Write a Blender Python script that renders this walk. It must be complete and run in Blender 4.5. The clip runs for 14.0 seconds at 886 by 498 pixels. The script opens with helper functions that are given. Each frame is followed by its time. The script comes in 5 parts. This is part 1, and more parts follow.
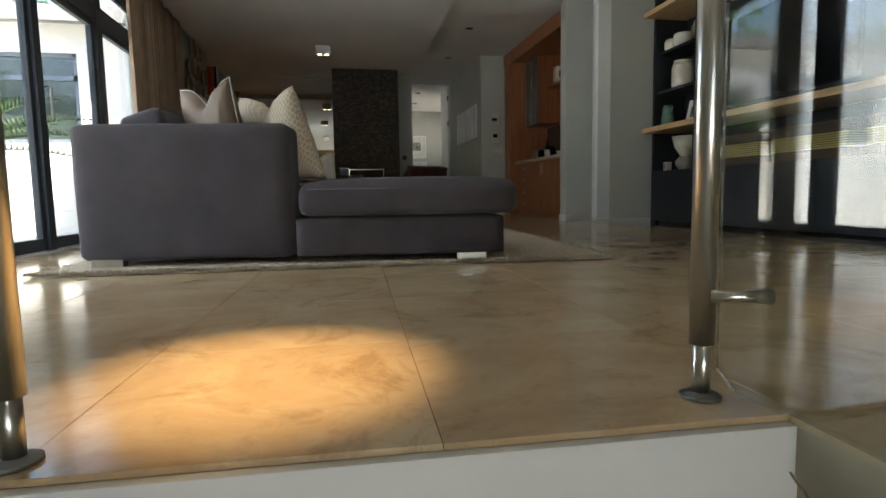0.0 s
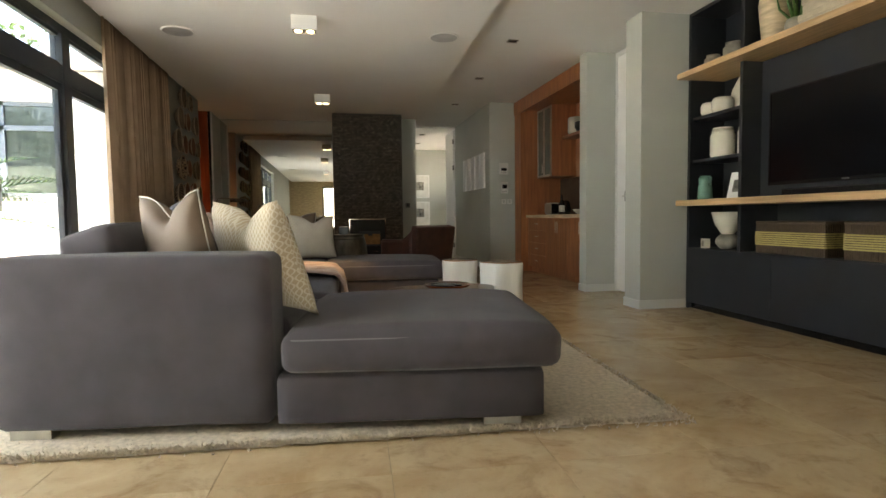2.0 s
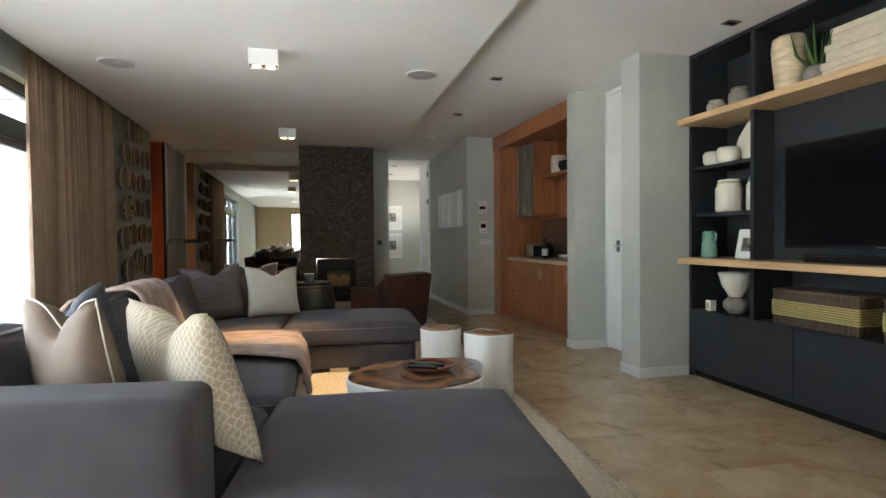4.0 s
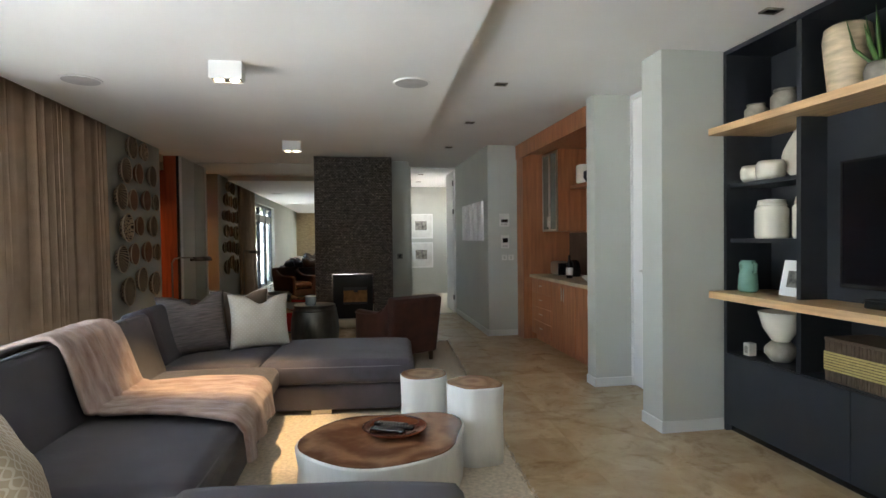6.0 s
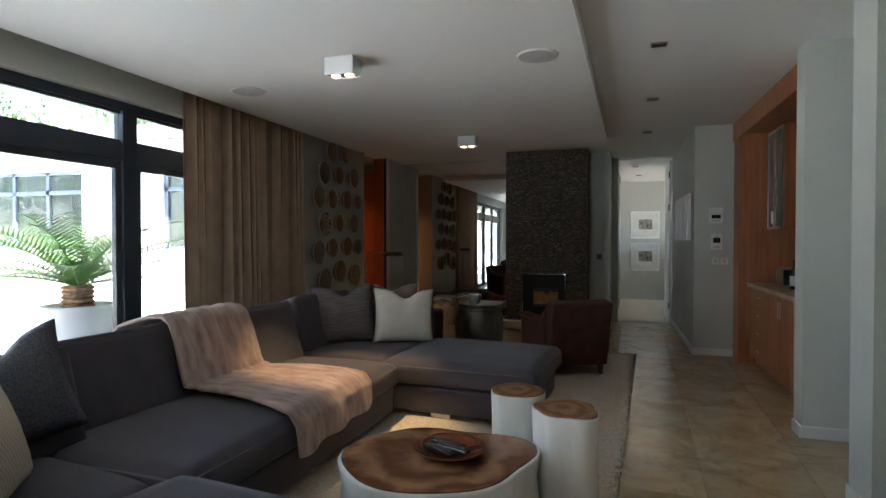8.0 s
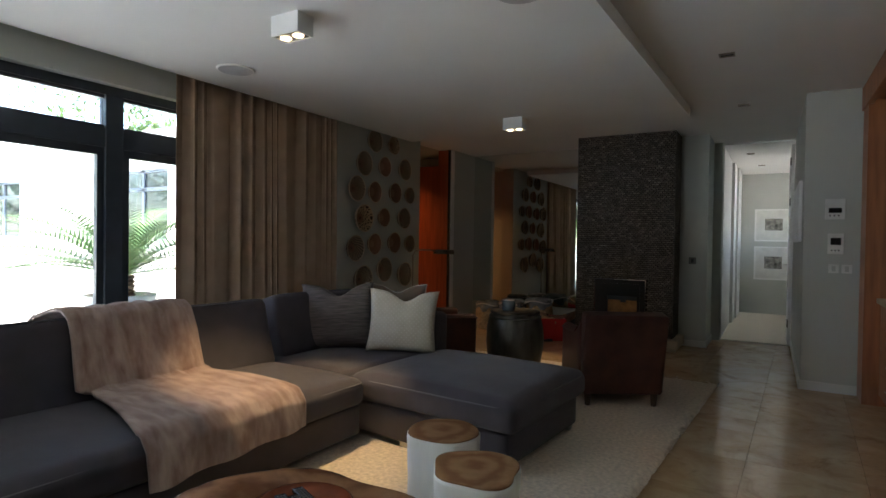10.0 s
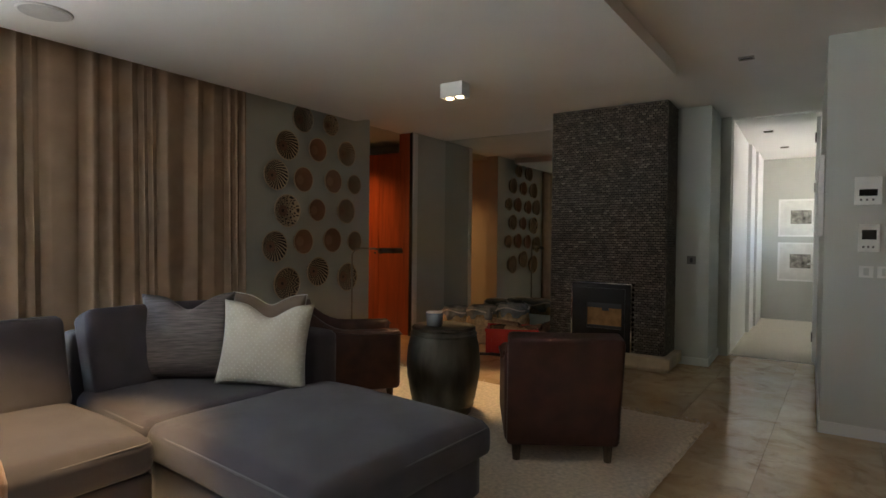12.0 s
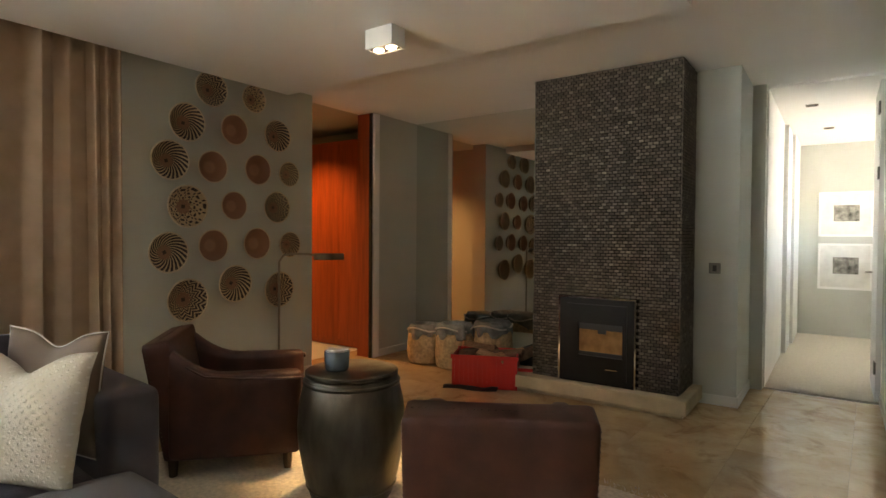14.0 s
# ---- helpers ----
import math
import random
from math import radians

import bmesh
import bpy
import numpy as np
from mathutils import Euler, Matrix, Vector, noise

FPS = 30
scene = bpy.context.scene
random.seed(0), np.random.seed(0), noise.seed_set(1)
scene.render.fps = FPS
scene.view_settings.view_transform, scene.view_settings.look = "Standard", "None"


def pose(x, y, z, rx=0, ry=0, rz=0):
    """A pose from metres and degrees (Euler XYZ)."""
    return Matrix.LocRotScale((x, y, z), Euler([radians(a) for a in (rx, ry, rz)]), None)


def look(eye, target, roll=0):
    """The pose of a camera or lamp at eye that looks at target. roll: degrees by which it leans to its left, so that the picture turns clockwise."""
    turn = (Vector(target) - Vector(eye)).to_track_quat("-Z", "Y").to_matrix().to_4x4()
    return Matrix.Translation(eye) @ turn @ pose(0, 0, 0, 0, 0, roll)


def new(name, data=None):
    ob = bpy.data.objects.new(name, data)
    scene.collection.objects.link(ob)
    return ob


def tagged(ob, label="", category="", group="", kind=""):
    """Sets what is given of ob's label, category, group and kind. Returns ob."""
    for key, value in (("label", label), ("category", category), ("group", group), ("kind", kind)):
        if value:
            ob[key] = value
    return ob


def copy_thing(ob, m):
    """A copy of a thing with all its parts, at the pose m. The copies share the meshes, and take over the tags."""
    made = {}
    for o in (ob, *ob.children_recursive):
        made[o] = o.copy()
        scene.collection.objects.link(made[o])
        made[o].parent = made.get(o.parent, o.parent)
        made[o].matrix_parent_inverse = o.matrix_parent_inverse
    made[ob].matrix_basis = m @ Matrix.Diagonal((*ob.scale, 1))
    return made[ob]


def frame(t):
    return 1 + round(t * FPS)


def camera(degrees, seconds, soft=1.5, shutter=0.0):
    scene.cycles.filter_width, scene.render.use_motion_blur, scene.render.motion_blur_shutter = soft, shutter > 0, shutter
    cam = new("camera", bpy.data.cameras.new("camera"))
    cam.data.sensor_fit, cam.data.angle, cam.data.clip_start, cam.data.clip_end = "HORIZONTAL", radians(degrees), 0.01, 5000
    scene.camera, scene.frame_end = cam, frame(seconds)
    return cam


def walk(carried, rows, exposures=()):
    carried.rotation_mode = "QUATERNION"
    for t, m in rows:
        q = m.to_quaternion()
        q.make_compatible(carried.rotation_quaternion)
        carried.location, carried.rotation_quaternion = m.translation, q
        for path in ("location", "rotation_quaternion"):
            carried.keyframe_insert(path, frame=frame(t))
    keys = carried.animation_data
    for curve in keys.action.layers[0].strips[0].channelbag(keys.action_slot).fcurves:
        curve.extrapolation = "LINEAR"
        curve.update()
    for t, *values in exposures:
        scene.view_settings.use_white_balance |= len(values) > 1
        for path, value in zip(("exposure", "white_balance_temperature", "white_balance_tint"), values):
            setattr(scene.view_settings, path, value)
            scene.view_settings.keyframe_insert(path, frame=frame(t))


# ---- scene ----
cam = camera(77.1, 14.0)
PATH = [
    (0, (-0.351, 0.084, 0.376), (0.031, 2.037, 0.181), -1.0),
    (0.5, (-0.319, 0.295, 0.538), (0.058, 2.25, 0.348), -1.0),
    (1, (-0.282, 0.491, 0.666), (0.083, 2.45, 0.494), -1.0),
    (1.5, (-0.321, 0.634, 0.809), (0.053, 2.593, 0.661), -0.8),
    (2, (-0.306, 0.788, 0.91), (0.079, 2.747, 0.794), -0.7),
    (2.5, (-0.302, 0.943, 1.01), (0.101, 2.9, 0.925), -0.6),
    (3, (-0.338, 1.122, 1.099), (0.09, 3.075, 1.04), -0.5),
    (3.5, (-0.353, 1.258, 1.189), (0.123, 3.2, 1.139), -0.5),
    (3.7, (-0.317, 1.321, 1.207), (0.173, 3.26, 1.162), -0.5),
    (5.8, (0.258, 1.818, 1.431), (0.633, 3.782, 1.392), -0.6),
    (6, (0.35, 1.872, 1.45), (0.663, 3.848, 1.41), -0.7),
    (6.5, (0.582, 2.01, 1.444), (0.648, 4.008, 1.405), -0.5),
    (7, (0.803, 2.171, 1.452), (0.657, 4.165, 1.414), -0.4),
    (7.5, (1.062, 2.255, 1.436), (0.683, 4.219, 1.403), -0.1),
    (8, (1.333, 2.394, 1.404), (0.748, 4.306, 1.372), -0.0),
    (8.2, (1.439, 2.488, 1.392), (0.804, 4.384, 1.363), 0.1),
    (10.3, (2.079, 3.777, 1.351), (1.033, 5.481, 1.317), 0.8),
    (10.5, (2.12, 3.939, 1.362), (1.061, 5.635, 1.325), 0.7),
    (11, (2.181, 4.298, 1.333), (1.095, 5.977, 1.299), 0.7),
    (11.5, (2.189, 4.668, 1.344), (1.092, 6.34, 1.306), 0.7),
    (12, (2.198, 5.052, 1.347), (1.096, 6.721, 1.309), 0.6),
    (12.5, (2.14, 5.407, 1.363), (1.035, 7.073, 1.326), 0.5),
    (13, (2.041, 5.77, 1.411), (0.931, 7.433, 1.371), 0.5),
    (13.5, (1.979, 6.14, 1.398), (0.861, 7.798, 1.356), 0.4),
    (14, (1.95, 6.486, 1.373), (0.795, 8.118, 1.335), 0.4),
]
EXPOSURES = [(0.0, 2.6, 7000, 10), (1.0, 3.05, 8500, 10), (2.0, 3.5, 8100, 10), (3.5, 3.7, 6900, 10), (6.5, 3.95, 6500, 10), (8.0, 3.15, 6300, 10), (10.5, 3.05, 6300, 10), (12.0, 3.8, 6800, 10), (14.0, 4.8, 7700, 10)]
walk(cam, [(t, look(eye, target, roll)) for t, eye, target, roll in PATH], EXPOSURES)

# ---- world, sun, lamps ----
world = bpy.data.worlds.new("sky")
scene.world = world
world.use_nodes = True
wn = world.node_tree
sky = wn.nodes.new("ShaderNodeTexSky")
sky.sky_type = "NISHITA"
sky.sun_disc = False
sky.sun_elevation, sky.sun_rotation = radians(56.6), radians(130.6)
wn.links.new(sky.outputs[0], wn.nodes["Background"].inputs[0])
wn.nodes["Background"].inputs[1].default_value = 0.15
sun_data = bpy.data.lights.new("sun", "SUN")
sun_data.energy, sun_data.angle, sun_data.color = 5.0, radians(0.5), (1.0, 0.95, 0.87)
sun = new("sun", sun_data)
sun.matrix_world = look((7, -6, 14), (0, 0, 0))


def spot(name, x, y, z, watts, degrees, color=(1.0, 0.69, 0.36), radius=0.03, blend=0.6):
    data = bpy.data.lights.new(name, "SPOT")
    data.energy, data.spot_size, data.spot_blend, data.color, data.shadow_soft_size = watts, radians(degrees), blend, color, radius
    ob = new(name, data)
    ob.matrix_world = look((x, y, z), (x, y + 0.0001, 0))
    return ob


for lx, ly in ((-0.52, 1.32), (-0.52, 6.0), (-0.42, 9.18)):
    spot("lamp_beam", lx, ly, 2.56, 92 if ly < 2 else 24 if ly < 8 else 12, 21 if ly < 2 else 44, blend=1.0 if ly < 2 else 0.6)
spot("hall_downlight", -3.5, 10.85, 2.74, 6.5, 120, (1.0, 0.48, 0.18), 0.05, 1.0)
for ly in (13.5, 15.2):
    spot("passage_downlight", 1.95, ly, 2.72, 0.13, 120, (1.0, 0.85, 0.65), 0.05, 1.0)
# Fill lamp added at an unseen side opening to brighten the passage.
passage_fill = bpy.data.lights.new("passage_fill_light", "AREA")
passage_fill.shape, passage_fill.size, passage_fill.size_y, passage_fill.energy, passage_fill.color = "RECTANGLE", 1.5, 1.4, 0.24, (1.0, 0.97, 0.88)
wl = new("passage_fill_light", passage_fill)
wl.matrix_world = look((3.55, 14.8, 1.6), (1.0, 14.8, 1.5))


def daylight(name, eye, target, w, h, watts, color):
    """An added area lamp that stands in for the sky's light, as from a window."""
    data = bpy.data.lights.new(name, "AREA")
    data.shape, data.size, data.size_y, data.energy, data.color = "RECTANGLE", w, h, watts, color
    new(name, data).matrix_world = look(eye, target)


daylight("west_window_light", (-2.62, 3.32, 1.2), (3.0, 3.5, 1.0), 1.6, 2.2, 9, (0.80, 0.90, 1.0))
# Added fill from behind, through the made-up glazed doors at the south end.
daylight("south_fill_light", (-0.12, -5.16, 1.25), (-0.1, 3.0, 0.4), 1.3, 2.2, 0.85, (1.0, 0.93, 0.82))
# No window stands here: fill lamp added to brighten the top riser.
daylight("riser_fill_light", (-0.2, -5.1, -0.62), (-0.2, 0.88, -0.1), 1.1, 0.9, 9, (0.88, 0.95, 1.0))

# ---- materials ----
def mat(name, color, rough=0.6, metal=0.0, vary=0.12, scale=6.0, bump=0.0, bump_scale=80.0, spec=0.5, vary_color=None, rnd=0.0, coord="Object", stretch=(1, 1, 1), sheen=0.0):
    m = bpy.data.materials.new(name)
    m.use_nodes = True
    t = m.node_tree
    b = t.nodes["Principled BSDF"]
    b.inputs["Roughness"].default_value, b.inputs["Metallic"].default_value = rough, metal
    b.inputs["Specular IOR Level"].default_value = spec
    b.inputs["Sheen Weight"].default_value = sheen
    tc = t.nodes.new("ShaderNodeTexCoord")
    mp = t.nodes.new("ShaderNodeMapping")
    mp.inputs["Scale"].default_value = stretch
    t.links.new(tc.outputs[coord], mp.inputs[0])
    n1 = t.nodes.new("ShaderNodeTexNoise")
    n1.inputs["Scale"].default_value, n1.inputs["Detail"].default_value = scale, 6
    t.links.new(mp.outputs[0], n1.inputs["Vector"])
    mix = t.nodes.new("ShaderNodeMix")
    mix.data_type = "RGBA"
    c = Vector(color)
    lo = tuple(v * (1 - vary) for v in c)
    hi = tuple(vary_color) if vary_color else tuple(min(1, v * (1 + vary)) for v in c)
    mix.inputs[6].default_value, mix.inputs[7].default_value = (*lo, 1), (*hi, 1)
    ramp = t.nodes.new("ShaderNodeMapRange")
    ramp.inputs[1].default_value, ramp.inputs[2].default_value = 0.3, 0.7
    t.links.new(n1.outputs[0], ramp.inputs[0])
    t.links.new(ramp.outputs[0], mix.inputs[0])
    out = mix.outputs[2]
    if rnd:
        oi = t.nodes.new("ShaderNodeObjectInfo")
        hs = t.nodes.new("ShaderNodeHueSaturation")
        mr = t.nodes.new("ShaderNodeMapRange")
        mr.inputs[3].default_value, mr.inputs[4].default_value = 1 - rnd, 1 + rnd
        t.links.new(oi.outputs["Random"], mr.inputs[0])
        t.links.new(mr.outputs[0], hs.inputs["Value"])
        t.links.new(out, hs.inputs["Color"])
        out = hs.outputs[0]
    t.links.new(out, b.inputs["Base Color"])
    if bump:
        n2 = t.nodes.new("ShaderNodeTexNoise")
        n2.inputs["Scale"].default_value, n2.inputs["Detail"].default_value = bump_scale, 4
        t.links.new(mp.outputs[0], n2.inputs["Vector"])
        bp = t.nodes.new("ShaderNodeBump")
        bp.inputs["Strength"].default_value, bp.inputs["Distance"].default_value = bump, 0.01
        t.links.new(n2.outputs[0], bp.inputs["Height"])
        t.links.new(bp.outputs[0], b.inputs["Normal"])
    return m


def glow(name, color, strength):
    m = bpy.data.materials.new(name)
    m.use_nodes = True
    b = m.node_tree.nodes["Principled BSDF"]
    b.inputs["Base Color"].default_value = (*color, 1)
    b.inputs["Emission Color"].default_value, b.inputs["Emission Strength"].default_value = (*color, 1), strength
    return m


def glass_mat(name, color=(1, 1, 1), rough=0.0, ior=1.45):
    m = bpy.data.materials.new(name)
    m.use_nodes = True
    b = m.node_tree.nodes["Principled BSDF"]
    b.inputs["Base Color"].default_value = (*color, 1)
    b.inputs["Transmission Weight"].default_value, b.inputs["Roughness"].default_value, b.inputs["IOR"].default_value = 1.0, rough, ior
    return m


WALL = mat("wall_paint", (0.505, 0.52, 0.475), 0.7, vary=0.04, scale=1.5, bump=0.06, bump_scale=160)
CEIL = mat("ceiling_paint", (0.80, 0.79, 0.76), 0.8, vary=0.03, scale=1.2, bump=0.04, bump_scale=140)
WHITE = mat("white_paint", (0.8, 0.8, 0.78), 0.45, vary=0.03, scale=3)
EXTW = mat("white_render_plaster", (0.8, 0.79, 0.76), 0.85, vary=0.05, scale=1.5, bump=0.15, bump_scale=60)
FRAME = mat("dark_blue_grey_aluminium", (0.035, 0.045, 0.058), 0.4, vary=0.1, scale=10)
GROUT = mat("grout", (0.44, 0.35, 0.24), 0.8)
RUG = mat("cream_shag", (0.66, 0.575, 0.46), 0.95, vary=0.18, scale=40, bump=0.2, bump_scale=220, spec=0.1)
SOFA = mat("grey_upholstery", (0.079, 0.071, 0.080), 0.9, vary=0.16, scale=5, bump=0.3, bump_scale=420, spec=0.2, sheen=0.18)
# Same timber as ORANGE; the hall's warm light is put into its redder colour.
HALLWOOD = mat("orange_timber_warm_lit", (0.30, 0.06, 0.019), 0.4, vary=0.25, scale=3, stretch=(8, 8, 0.6), bump=0.05)
FRAME2 = mat("pale_grey_aluminium", (0.13, 0.16, 0.20), 0.4)
ORANGE = mat("orange_timber", (0.37, 0.14, 0.057), 0.4, vary=0.25, scale=3, stretch=(8, 8, 0.6), bump=0.05)
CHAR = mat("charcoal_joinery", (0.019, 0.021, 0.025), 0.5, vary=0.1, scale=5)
OAK = mat("light_oak", (0.58, 0.38, 0.2), 0.45, vary=0.2, scale=4, stretch=(10, 0.7, 10))
CURT = mat("taupe_curtain", (0.42, 0.305, 0.215), 0.9, vary=0.1, scale=6, bump=0.2, bump_scale=300, spec=0.1)
MIRROR = mat("mirror", (0.75, 0.77, 0.74), 0.01, 1.0, vary=0.0)
LEATHER = mat("oxblood_leather", (0.062, 0.021, 0.014), 0.45, vary=0.35, scale=7, bump=0.12, bump_scale=120)
GLASS = glass_mat("window_glass", (0.96, 0.98, 0.97))


def node_mat(name, rough=0.6, metal=0.0, spec=0.5):
    m = bpy.data.materials.new(name)
    m.use_nodes = True
    t = m.node_tree
    b = t.nodes["Principled BSDF"]
    b.inputs["Roughness"].default_value, b.inputs["Metallic"].default_value, b.inputs["Specular IOR Level"].default_value = rough, metal, spec
    return m, t, b


def math_node(t, op, a, b=None, c=None):
    n = t.nodes.new("ShaderNodeMath")
    n.operation = op
    for k, v in enumerate((a, b, c)):
        if v is None:
            continue
        if isinstance(v, (int, float)):
            n.inputs[k].default_value = v
        else:
            t.links.new(v, n.inputs[k])
    return n.outputs[0]


def mix_node(t, f, a, b):
    n = t.nodes.new("ShaderNodeMix")
    n.data_type = "RGBA"
    for k, v in ((0, f), (6, a), (7, b)):
        if isinstance(v, tuple):
            n.inputs[k].default_value = (*v, 1)
        elif isinstance(v, (int, float)):
            n.inputs[k].default_value = v
        else:
            t.links.new(v, n.inputs[k])
    return n.outputs[2]


def add_bump(t, b, height, strength, distance=0.01):
    n = t.nodes.new("ShaderNodeBump")
    n.inputs["Strength"].default_value, n.inputs["Distance"].default_value = strength, distance
    t.links.new(height, n.inputs["Height"])
    t.links.new(n.outputs[0], b.inputs["Normal"])


def noise_node(t, vec, scale, detail=6, rough=0.55, distort=0.0):
    n = t.nodes.new("ShaderNodeTexNoise")
    n.inputs["Scale"].default_value, n.inputs["Detail"].default_value, n.inputs["Roughness"].default_value, n.inputs["Distortion"].default_value = scale, detail, rough, distort
    t.links.new(vec, n.inputs["Vector"])
    return n.outputs[0]


def span(t, v, lo, hi, a=0.0, b=1.0):
    n = t.nodes.new("ShaderNodeMapRange")
    for k, x in enumerate((lo, hi, a, b)):
        n.inputs[k + 1].default_value = x
    t.links.new(v, n.inputs[0])
    return n.outputs[0]


def travertine():
    """Polished, filled travertine: cloudy veins that differ from slab to slab."""
    m, t, b = node_mat("polished_travertine", 0.17)
    tc, oi = t.nodes.new("ShaderNodeTexCoord"), t.nodes.new("ShaderNodeObjectInfo")
    geo = t.nodes.new("ShaderNodeNewGeometry")
    add = t.nodes.new("ShaderNodeVectorMath")
    add.operation = "MULTIPLY_ADD"
    cmb = t.nodes.new("ShaderNodeCombineXYZ")
    for k in range(3):
        t.links.new(oi.outputs["Random"], cmb.inputs[k])
    t.links.new(cmb.outputs[0], add.inputs[0])
    add.inputs[1].default_value = (37, 91, 13)
    t.links.new(tc.outputs["Object"], add.inputs[2])
    v = add.outputs[0]
    cloud = noise_node(t, v, 2.6, 8, 0.62, 0.8)
    fine = noise_node(t, v, 17, 8, 0.7, 0.4)
    wide = noise_node(t, geo.outputs["Position"], 0.9, 5, 0.6, 0.6)
    c = mix_node(t, span(t, cloud, 0.34, 0.66), (0.46, 0.31, 0.165), (0.62, 0.475, 0.29))
    c = mix_node(t, span(t, wide, 0.42, 0.62, 0, 0.35), c, (0.60, 0.50, 0.345))
    c = mix_node(t, span(t, fine, 0.54, 0.70, 0, 0.35), c, (0.30, 0.20, 0.105))
    stain = noise_node(t, geo.outputs["Position"], 2.4, 9, 0.68, 1.4)
    c = mix_node(t, span(t, stain, 0.54, 0.66, 0, 0.55), c, (0.29, 0.175, 0.085))
    hs = t.nodes.new("ShaderNodeHueSaturation")
    t.links.new(span(t, oi.outputs["Random"], 0, 1, 0.95, 1.05), hs.inputs["Value"])
    t.links.new(c, hs.inputs["Color"])
    t.links.new(hs.outputs[0], b.inputs["Base Color"])
    t.links.new(span(t, fine, 0.35, 0.75, 0.09, 0.22), b.inputs["Roughness"])
    add_bump(t, b, fine, 0.04)
    return m


def basket_mat(name, spokes, twist, rings, star, light, dark, thin):
    """A coiled basket: fine spiral rays or zigzag rings in two straws round a reddish middle."""
    m, t, b = node_mat(name, 0.75)
    tc, sp = t.nodes.new("ShaderNodeTexCoord"), t.nodes.new("ShaderNodeSeparateXYZ")
    t.links.new(tc.outputs["Object"], sp.inputs[0])
    x, y = sp.outputs[0], sp.outputs[1]
    r = math_node(t, "SQRT", math_node(t, "ADD", math_node(t, "MULTIPLY", x, x), math_node(t, "MULTIPLY", y, y)))
    a = math_node(t, "ARCTAN2", y, x)
    zig = math_node(t, "PINGPONG", math_node(t, "MULTIPLY", a, 11 / (2 * math.pi)), 0.5)
    ph = math_node(t, "ADD", math_node(t, "MULTIPLY", a, float(spokes)), math_node(t, "MULTIPLY", r, float(twist)))
    ph = math_node(t, "ADD", ph, math_node(t, "MULTIPLY", zig, float(star)))
    n = noise_node(t, tc.outputs["Object"], 9)
    wave = math_node(t, "SINE", ph)
    if rings:
        wave = math_node(t, "MULTIPLY", wave, math_node(t, "SINE", math_node(t, "MULTIPLY", r, float(rings))))
    f = span(t, math_node(t, "ADD", wave, span(t, n, 0.3, 0.7, -0.12, 0.12)), thin - 0.12, thin + 0.12)
    c = mix_node(t, f, tuple(dark), tuple(light))
    c = mix_node(t, span(t, n, 0.45, 0.75, 0, 0.22), c, (0.14, 0.07, 0.04))
    if spokes or star:
        heart = math_node(t, "ADD", r, math_node(t, "MULTIPLY", zig, -0.22))
        c = mix_node(t, span(t, heart, 0.29, 0.33, 0.92, 0.0), c, (0.26, 0.135, 0.085))
        c = mix_node(t, span(t, math_node(t, "MAXIMUM", math_node(t, "ABSOLUTE", x), math_node(t, "ABSOLUTE", y)), 0.085, 0.1, 0.9, 0.0), c, (0.03, 0.016, 0.011))
    else:
        c = mix_node(t, span(t, r, 0.30, 0.48, 0.75, 0.0), c, (0.38, 0.21, 0.13))
    t.links.new(c, b.inputs["Base Color"])
    add_bump(t, b, math_node(t, "SINE", math_node(t, "MULTIPLY", r, 190.0)), 0.5, 0.006)
    return m


def wood_rings(name, light, dark, scale):
    m, t, b = node_mat(name, 0.22)
    tc = t.nodes.new("ShaderNodeTexCoord")
    w = t.nodes.new("ShaderNodeTexWave")
    w.wave_type, w.rings_direction = "RINGS", "Z"
    w.inputs["Scale"].default_value, w.inputs["Distortion"].default_value, w.inputs["Detail"].default_value, w.inputs["Detail Scale"].default_value = scale, 9, 5, 1.8
    t.links.new(tc.outputs["Object"], w.inputs["Vector"])
    n = noise_node(t, tc.outputs["Object"], 5, 6, 0.6, 1.0)
    c = mix_node(t, w.outputs[0], tuple(dark), tuple(light))
    c = mix_node(t, span(t, n, 0.45, 0.75, 0, 0.55), c, tuple(v * 0.55 for v in dark))
    t.links.new(c, b.inputs["Base Color"])
    add_bump(t, b, w.outputs[0], 0.08)
    return m


def lattice_cloth():
    """Cream cloth with an ochre figure of long interlocking links."""
    m, t, b = node_mat("cream_lattice_cloth", 0.85, spec=0.2)
    tc, sp = t.nodes.new("ShaderNodeTexCoord"), t.nodes.new("ShaderNodeSeparateXYZ")
    t.links.new(tc.outputs["Object"], sp.inputs[0])
    x, z = sp.outputs[0], sp.outputs[2]
    wob = math_node(t, "MULTIPLY", math_node(t, "SINE", math_node(t, "MULTIPLY", z, 95.0)), 0.9)
    a = math_node(t, "SINE", math_node(t, "ADD", math_node(t, "MULTIPLY", x, 130.0), wob))
    c_ = math_node(t, "SINE", math_node(t, "SUBTRACT", math_node(t, "MULTIPLY", x, 130.0), math_node(t, "MULTIPLY", wob, 1.6)))
    f = math_node(t, "MINIMUM", math_node(t, "ABSOLUTE", a), math_node(t, "ABSOLUTE", c_))
    f = span(t, f, 0.22, 0.42)
    c = mix_node(t, f, (0.66, 0.60, 0.49), (0.49, 0.405, 0.29))
    t.links.new(c, b.inputs["Base Color"])
    add_bump(t, b, noise_node(t, tc.outputs["Object"], 300), 0.2)
    return m


